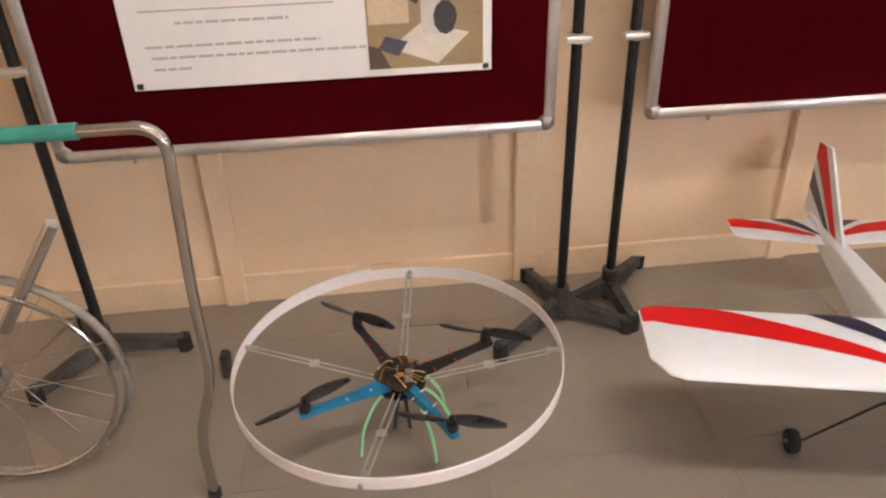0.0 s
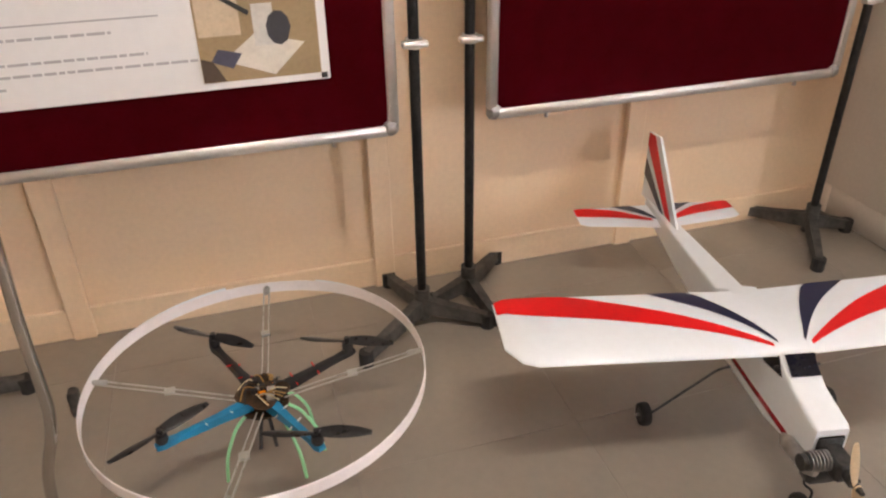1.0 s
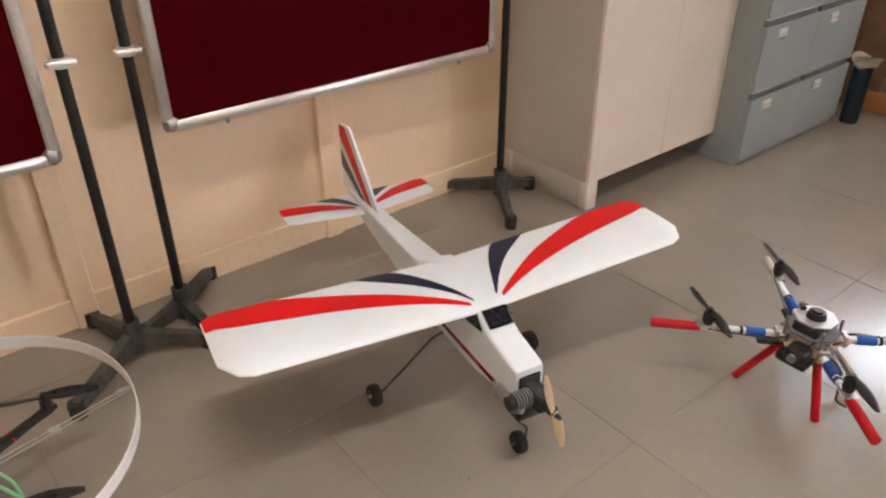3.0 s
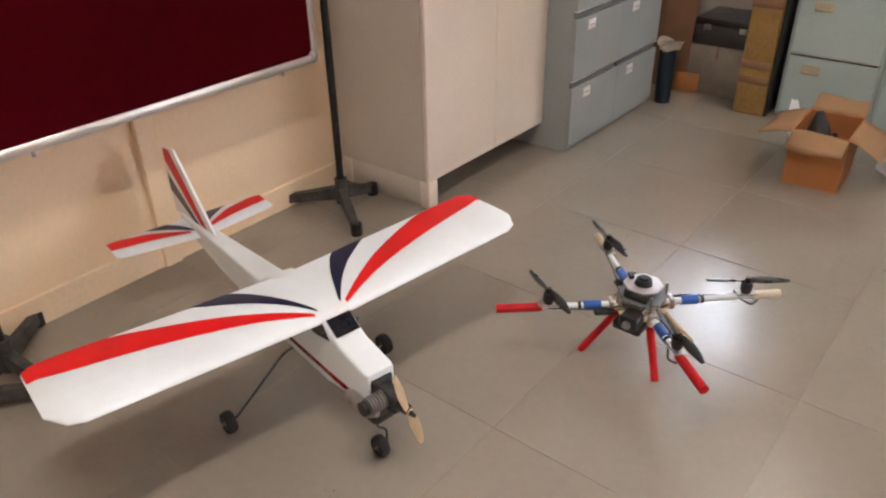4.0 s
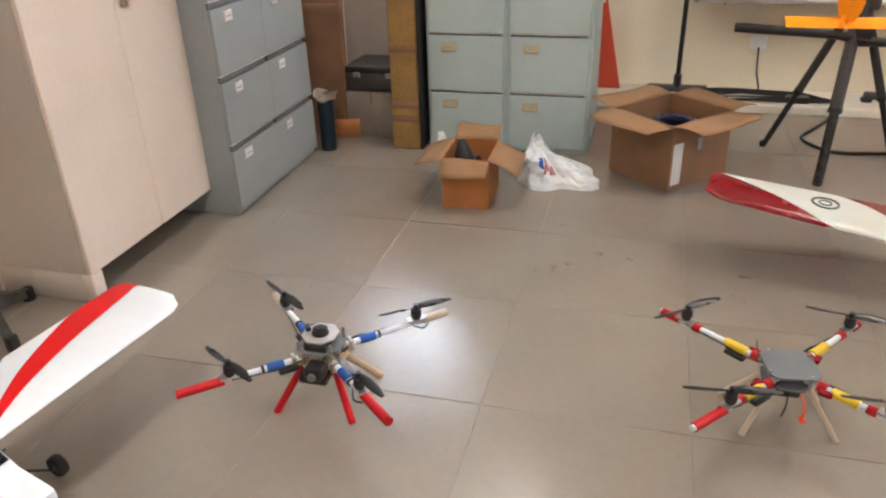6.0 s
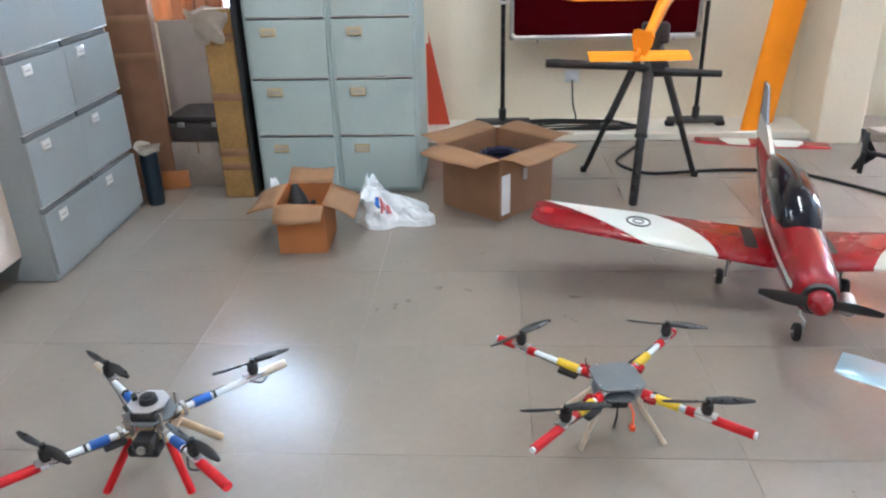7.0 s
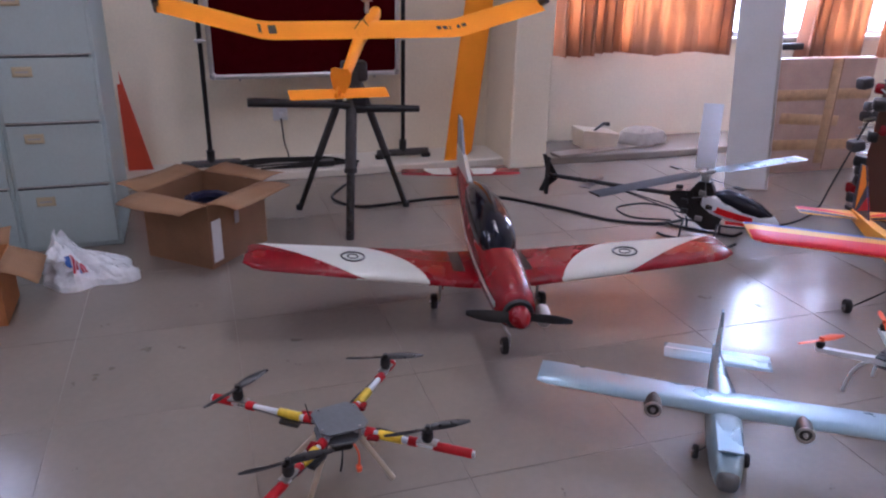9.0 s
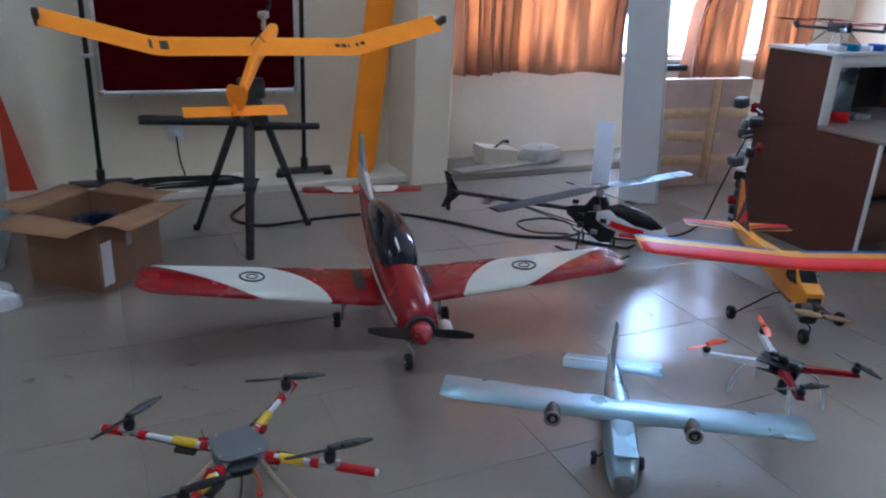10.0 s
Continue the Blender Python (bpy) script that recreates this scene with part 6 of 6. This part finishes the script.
part("case_body", Geo().box(-0.16, 0.16, -0.17, 0.17, 0.0, 0.11, 0.006), M["dark_box"], dk)
part("case_lid", Geo().box(-0.165, 0.165, -0.175, 0.175, 0.111, 0.145, 0.006), M["black"], dk)
for y in (-0.10, 0.10):
    part("latch", Geo().box(-0.172, -0.161, y - 0.02, y + 0.02, 0.085, 0.115, 0.002), M["steel"], dk)
fl = part("card_scrap", Geo().box(-0.005, 0.005, -0.085, 0.085, 0.0, 0.105, 0.002), M["card_orange"])
fl.matrix_world = pose(4.45, 1.45, 0.0, 0, 14, 15)
tagged(fl, "torn orange-brown cardboard scrap leaning on a carton", "cardboard")
bt = thing("flask", pose(4.215, 1.465, 0), "dark navy cylindrical container with a grey liner on top", "container")
part("flask_body", Geo().tube([(0, 0, 0.0), (0, 0, 0.012), (0, 0, 0.27), (0, 0, 0.295)], [0.042, 0.045, 0.049, 0.045], 18), M["blue_bottle"], bt)
cr = Geo().grid(lambda u, v: ((0.045 + 0.02 * v) * math.cos(6.28 * u) + 0.012 * math.sin(17 * u + 5 * v), (0.05 + 0.02 * v) * math.sin(6.28 * u) + 0.010 * math.sin(13 * u), 0.290 + 0.045 * v + 0.012 * math.sin(11 * u)), lin(0, 1, 24), lin(0, 1, 6))
part("plastic_liner", cr, M["paper_bag"], bt, "crumpled grey liner")

# added sheet: its grey stands in for shade on the wall below the window
gb = part("wall_shade_sheet", Geo().box(-0.01, 0.01, -0.30, 0.30, 0, 0.885, 0.003), M["wall_shade_grey"], smooth=False)
gb.matrix_world = pose(4.96, 1.32, 0, 0, 3, 0)
tagged(gb, "grey sheet standing in for the shaded wall behind the packing", "board")

# ---------------------------------------------------------------- by the window: column, carton, panel, desk unit
wp_ = thing("standing_board", pose(4.395, -3.895, 0, 0, 0, -40) @ pose(0, 0, 0, -4.3, 0, 0), "tall narrow white laminate panel standing by the window", "board")
part("panel_board", Geo().box(-0.025, 0.025, -0.135, 0.135, 0.008, 1.46, 0.004), M["column"], wp_, smooth=False)
part("edge_strip", Geo().box(-0.029, -0.0255, -0.134, -0.118, 0.02, 1.45, 0.001), M["alu"], wp_, "bright metal edge strip")
part("hook", Geo().tube(arc_path([(-0.026, 0.06, 1.30), (-0.040, 0.06, 1.30), (-0.040, 0.06, 1.26), (-0.040, 0.0, 1.26)], 0.01, 3), 0.004, 6), M["tag"], wp_, "small white hook")
wpn = part("plank", Geo().box(-0.012, 0.012, -0.068, 0.068, 0, 0.47, 0.003), M["white"])
wpn.matrix_world = pose(4.90, -3.94, 0.0, 0, 5, -30)
tagged(wpn, "narrow white board leaning upright by the column", "board")
bc = thing("wrapped_carton", pose(4.66, -4.62, 0, 0, 0, -2), "large pale carton wrapped in clear film with yellow tape", "carton")
part("carton_body", Geo().box(0, 0.07, -0.44, 0.42, 0.0, 0.81, 0.008), M["pink_card"], bc, smooth=False)
for a, b_, z, tilt in ((-0.44, 0.42, 0.56, 0), (-0.44, 0.42, 0.20, 1.5), (-0.20, 0.30, 0.38, 4)):
    part("tape", Geo().box(-0.003, -0.001, a, b_, -0.038, 0.038, 0.0005, pose(0, 0, z, tilt, 0, 0)), M["tape"], bc, "yellow packing tape")
for y, w in ((-0.10, 0.045),):
    part("tape", Geo().box(-0.0055, -0.0035, y - w, y + w, 0.06, 0.808, 0.0005), M["tape"], bc, "yellow packing tape")
part("seam", Geo().box(-0.0075, -0.006, -0.14, -0.135, 0.01, 0.809), M["brown_card"], bc, "dark seam between flaps")
dkb = part("dark_bar", Geo().box(5.60, 5.66, -5.26, -4.98, 0.74, 0.79, 0.005), M["black"])
dkb.matrix_world = pose(-0.02, 0, 0)
tagged(dkb, "short dark bracket under the window sill", "bracket", kind="structure")

mb = part("grey_board", Geo().box(-0.45, 0.45, -0.06, 0.06, 0, 0.018, 0.002), M["board_mdf"])
mb.matrix_world = pose(5.36, -3.35, 0.0552, 0, 0, -80)
tagged(mb, "long grey-brown board lying on the ledge", "board")
tb = thing("white_tray", pose(5.45, -3.32, 0.0752), "ivory plastic tray with a black tool in it", "tray")
part("tray_body", Geo().rings([[(-0.09, -0.14, 0), (0.09, -0.14, 0), (0.09, 0.14, 0), (-0.09, 0.14, 0)], [(-0.10, -0.155, 0.10), (0.10, -0.155, 0.10), (0.10, 0.155, 0.14), (-0.10, 0.155, 0.14)]]), M["ivory"], tb)
part("tool", Geo().tube([(-0.05, 0.05, 0.12), (0, -0.06, 0.165), (0.01, -0.11, 0.155)], [0.008, 0.012, 0.018], 8), M["black"], tb)
cbn = Geo()
cbn.rings([[Vector((0.13 * math.cos(a) * k * (1 + 0.15 * math.sin(3 * a)), 0.20 * math.sin(a) * k * (1 + 0.1 * math.sin(5 * a)), z)) for a in [2 * math.pi * i / 18 for i in range(18)]] for k, z in ((1, 0), (1.02, 0.04), (0.85, 0.09), (0.45, 0.115))])
cbo = part("clear_bag", cbn, M["clear"])
cbo.matrix_world = pose(5.47, -3.74, 0.0752)
tagged(cbo, "clear plastic bag of parts lying on the ledge", "bag")


def desk_unit(m):
    t = thing("desk_unit", m, "brown laminate desk unit with white-edged open shelf", "desk unit")
    # local x runs towards the room along the visible side, local y away from it
    pm = Matrix(((1, 0, 0, 0), (0, 0, 1, 0), (0, 1, 0, 0), (0, 0, 0, 1)))
    part("side_panel", Geo().prism([(0.0, 0.0), (0.84, 0.0), (0.84, 0.705), (0.0, 0.705)], 0.02, pm), M["wood"], t, "dark brown laminate side")
    part("upper_side", Geo().prism([(0.0, 0.7055), (0.44, 0.7055), (0.44, 1.12), (0.0, 1.12)], 0.02, pm), M["wood"], t, "dark brown laminate side")
    part("worktop", Geo().box(0.441, 0.90, 0.0, 1.1, 0.707, 0.730, 0.003), M["board_mdf"], t, "grey worktop edge")
    part("shelf_floor", Geo().box(0.02, 0.44, 0.021, 1.1, 0.707, 0.730, 0.003), M["board_mdf"], t)
    part("edge_strip", Geo().box(0.841, 0.858, -0.002, 0.022, 0.0, 0.705, 0.003), M["column"], t, "white edge strip")
    part("upper_frame", Geo().box(0.441, 0.456, -0.002, 0.075, 0.731, 1.12, 0.003), M["column"], t, "white shelf frame")
    part("upper_rail", Geo().box(0.441, 0.456, 0.0755, 1.1, 1.06, 1.12, 0.003), M["column"], t, "white shelf frame")
    part("shelf_top", Geo().box(-0.01, 0.47, -0.012, 1.1, 1.1215, 1.142, 0.003), M["column"], t, "white shelf top")
    part("shelf_back", Geo().box(0.0, 0.02, 0.021, 1.1, 0.0, 1.12, 0.002), M["dark_box"], t)
    part("far_side", Geo().box(0.0, 0.44, 1.101, 1.12, 0.0, 1.12, 0.003), M["wood"], t)
    for z in (0.12, 0.40):
        part("drawer_front", Geo().box(0.80, 0.82, 0.03, 0.55, z, z + 0.24, 0.004), M["wood"], t, "brown drawer front")
    part("drawer_rail", Geo().box(0.79, 0.835, 0.0225, 0.6, 0.366, 0.383, 0.002), M["black"], t)
    return t


DM = pose(3.84, -4.27, 0, 0, 0, 180)
desk_unit(DM)


def on_desk(name, g, mat, label, cat, m):
    ob = part(name, g, mat)
    ob.matrix_world = DM @ m
    return tagged(ob, label, cat)


on_desk("monitor", Geo().box(-0.02, 0.02, -0.18, 0.18, 0.0, 0.30, 0.008), M["silver"], "pale blue screen standing inside the shelf", "screen", pose(0.20, 0.42, 0.731, 0, 0, 10))
for k in range(6):
    on_desk("parts_box", Geo().box(-0.05, 0.05, -0.04, 0.04, 0, 0.03 + 0.012 * (k % 3), 0.004), [M["red"], M["black"], M["red"], M["royal"], M["steel"], M["dark_box"]][k], "small coloured parts box on the shelf", "parts box", pose(0.37 - 0.05 * (k % 2), 0.10 + 0.085 * k, 0.731, 0, 0, 17 * k))
for k in range(5):
    on_desk("parts_box", Geo().box(-0.045, 0.045, -0.03, 0.03, 0, 0.03 + 0.01 * (k % 2), 0.004), [M["column"], M["blue"], M["column"], M["royal"], M["steel"]][k], "small box of parts on the shelf top", "parts box", pose(0.38, 0.10 + 0.11 * k, 1.1425, 0, 0, 11 * k))


def shelf_drone():
    t = thing("quadcopter", DM @ pose(0.24, 0.26, 1.1425), "small black quadcopter with dark red propellers on the shelf", "drone")
    part("hub", Geo().box(-0.06, 0.06, -0.04, 0.04, 0.09, 0.14, 0.006), M["black"], t)
    for a in (40, 140, 220, 320):
        d = Vector((math.cos(radians(a)), math.sin(radians(a)), 0))
        arm = part("arm", Geo().tube([d * 0.04 + Vector((0, 0, 0.11)), d * 0.24 + Vector((0, 0, 0.11))], 0.009, 8), M["black"], t)
        z = motor(arm, (d.x * 0.24, d.y * 0.24, 0.115))
        propeller(arm, (d.x * 0.24, d.y * 0.24, z), 0.30, 8 + a / 20, M["crimson"], "z", "dark red propeller", 0.11)
        part("leg", Geo().tube([d * 0.06 + Vector((0, 0, 0.10)), d * 0.16], 0.005, 6), M["clear"], t, "clear plastic leg")
    return t


shelf_drone()
# vague clutter built as clamps; extra dark ones added over the bright wall
red_st = thing("clutter_rack", pose(3.83, -4.30, 0), "dark and red clutter beside the desk, built as clamps on a stand", "rack")
part("pole", Geo().tube([(0, 0, 0), (0, 0, 0.85)], 0.02, 8).tube([(0.0, 0.0, 0.01), (0.0, 0.0, 0.03)], 0.09, 12), M["black"], red_st)
rnd = random.Random(31)
for k in range(14):
    z, mt = 0.80 - 0.055 * k, ("dark_box", "crimson", "black", "dark_box", "black", "crimson", "black")[k % 7]
    w = rnd.uniform(0.035, 0.065)
    clamp_ = part("clamp", Geo().box(-w, w, -0.03, 0.05, z - 0.03, z + 0.03, 0.010, pose(0.03, 0.02, 0, rnd.uniform(-12, 12), 0, 23 * k)), M[mt], red_st)
    part("screw", Geo().tube([(0.03, 0.02, z), (0.03 - 0.08 * math.cos(0.4 * k), 0.02 + 0.08 * math.sin(0.4 * k), z - 0.01)], 0.006, 7), M["steel"], clamp_)


# ---------------------------------------------------------------- wheelchair by the wall
def wheelchair():
    t = thing("wheelchair", pose(0, 0, 0), "folded wheelchair with chrome frame, teal grip and spoked wheel", "wheelchair")
    fr = part("frame_tube", Geo().tube(arc_path([(-0.360, 1.32, 0.0), (-0.360, 1.32, 0.20), (-0.302, 1.32, 0.36), (-0.300, 1.32, 0.60), (-0.280, 1.32, 0.955), (-0.42, 1.32, 0.955), (-1.1, 1.32, 0.955)], 0.075, 8), 0.0120, 14), M["chrome"], t, "chrome bent frame tube")
    part("grip", Geo().tube([(-0.43, 1.32, 0.955), (-0.80, 1.32, 0.955)], 0.0155, 14), M["teal"], fr, "teal grip sleeve")
    part("rubber_tip", Geo().tube([(-0.3605, 1.32, 0.0), (-0.359, 1.32, 0.02)], 0.0165, 12), M["rubber"], fr)
    part("frame_tube", Geo().tube([(-0.575, 1.43, 0.72), (-0.755, 1.44, 0.46)], 0.0145, 12), M["chrome"], t, "chrome side tube")
    part("frame_tube", Geo().tube([(-1.1, 1.32, 0.955), (-1.1, 1.32, 0.02)], 0.0135, 12), M["chrome"], t)
    c = Vector((-0.825, 1.455, 0.305))
    w = part("wheel", Geo().tube(circle(c, 0.292, 48, "y"), 0.0105, 8, closed=True), M["steel"], t, "dull metal wheel rim")
    part("push_rim", Geo().tube(circle(c - Vector((0, 0.03, 0)), 0.270, 48, "y"), 0.006, 7, closed=True), M["chrome"], w)
    part("hub", Geo().tube([c - Vector((0, 0.035, 0)), c + Vector((0, 0.035, 0))], 0.024, 14), M["steel"], w)
    for k in range(20):
        a, b = 2 * math.pi * k / 20, 2 * math.pi * (k + (2 if k % 2 else -2)) / 20
        s = 0.022 if k % 2 else -0.022
        part("spoke", Geo().tube([c + Vector((0.022 * math.cos(b), s, 0.022 * math.sin(b))), c + Vector((0.285 * math.cos(a), 0, 0.285 * math.sin(a)))], 0.0013, 5), M["steel"], w)
    part("axle_bar", Geo().tube([c, (-0.79, 1.44, 0.46)], 0.012, 10).tube([c + Vector((0, 0.03, 0)), (-1.1, 1.33, 0.30)], 0.012, 10), M["black_paint"], t)
    return t


wheelchair()
# the wheelchair's far foot, built as a plain separate block
rb = part("foot_block", Geo().box(-0.014, 0.014, -0.02, 0.02, 0, 0.085, 0.006), M["foot_metal"])
rb.matrix_world = pose(-0.385, 1.775, 0)
tagged(rb, "small dark foot block on the floor by the wheelchair", "door wedge")

# ---------------------------------------------------------------- floor: dry marks, then tiles
rnd = random.Random(17)
g = Geo()
for x, y, s in ((3.05, -0.02, 0.035), (3.22, -0.15, 0.05), (3.20, -0.28, 0.03), (3.10, -0.72, 0.04), (2.95, -0.70, 0.025), (3.0, 0.08, 0.02), (3.45, 0.0, 0.02), (3.55, -0.35, 0.02), (2.0, -1.35, 0.015), (1.9, -1.45, 0.012),
                (3.0, -2.6, 0.04), (2.9, -2.75, 0.03), (3.1, -2.9, 0.02), (2.5, 0.0, 0.012), (1.1, 0.9, 0.012), (1.8, -2.15, 0.015), (3.6, 0.9, 0.012), (2.7, 0.9, 0.01)):
    for k in range(3):
        cx, cy, r = x + rnd.uniform(-s, s), y + rnd.uniform(-s, s), s * rnd.uniform(0.12, 0.36)
        poly = [(cx + r * rnd.uniform(0.5, 1.3) * math.cos(a), cy + r * rnd.uniform(0.3, 1.6) * math.sin(a)) for a in [2 * math.pi * i / 7 for i in range(7)]]
        g.prism(poly, 0.0006)
dm = part("floor_flecks", g, M["dirt"], kind="stuff")
tagged(dm, "dried brown mud flecks scattered on the floor", "dirt")

TILE = 0.61
g = Geo().box(-TILE / 2 + 0.0013, TILE / 2 - 0.0013, -TILE / 2 + 0.0013, TILE / 2 - 0.0013, -0.0039, 0.0, 0.0008)
tile_mesh = mesh_of("tile", g, M["floor"], False)
for i in range(-9, 7):
    for j in range(-13, 4):
        x, y = 2.137 + (i + 0.5) * TILE, 0.100 + (j + 0.5) * TILE
        if X0 - 0.3 < x < X1 + 0.3 and Y0 - 0.3 < y < Y1 + 0.3:
            o = new("tile", tile_mesh)
            o.parent = floor_ob
            o.location = (x, y, 0)
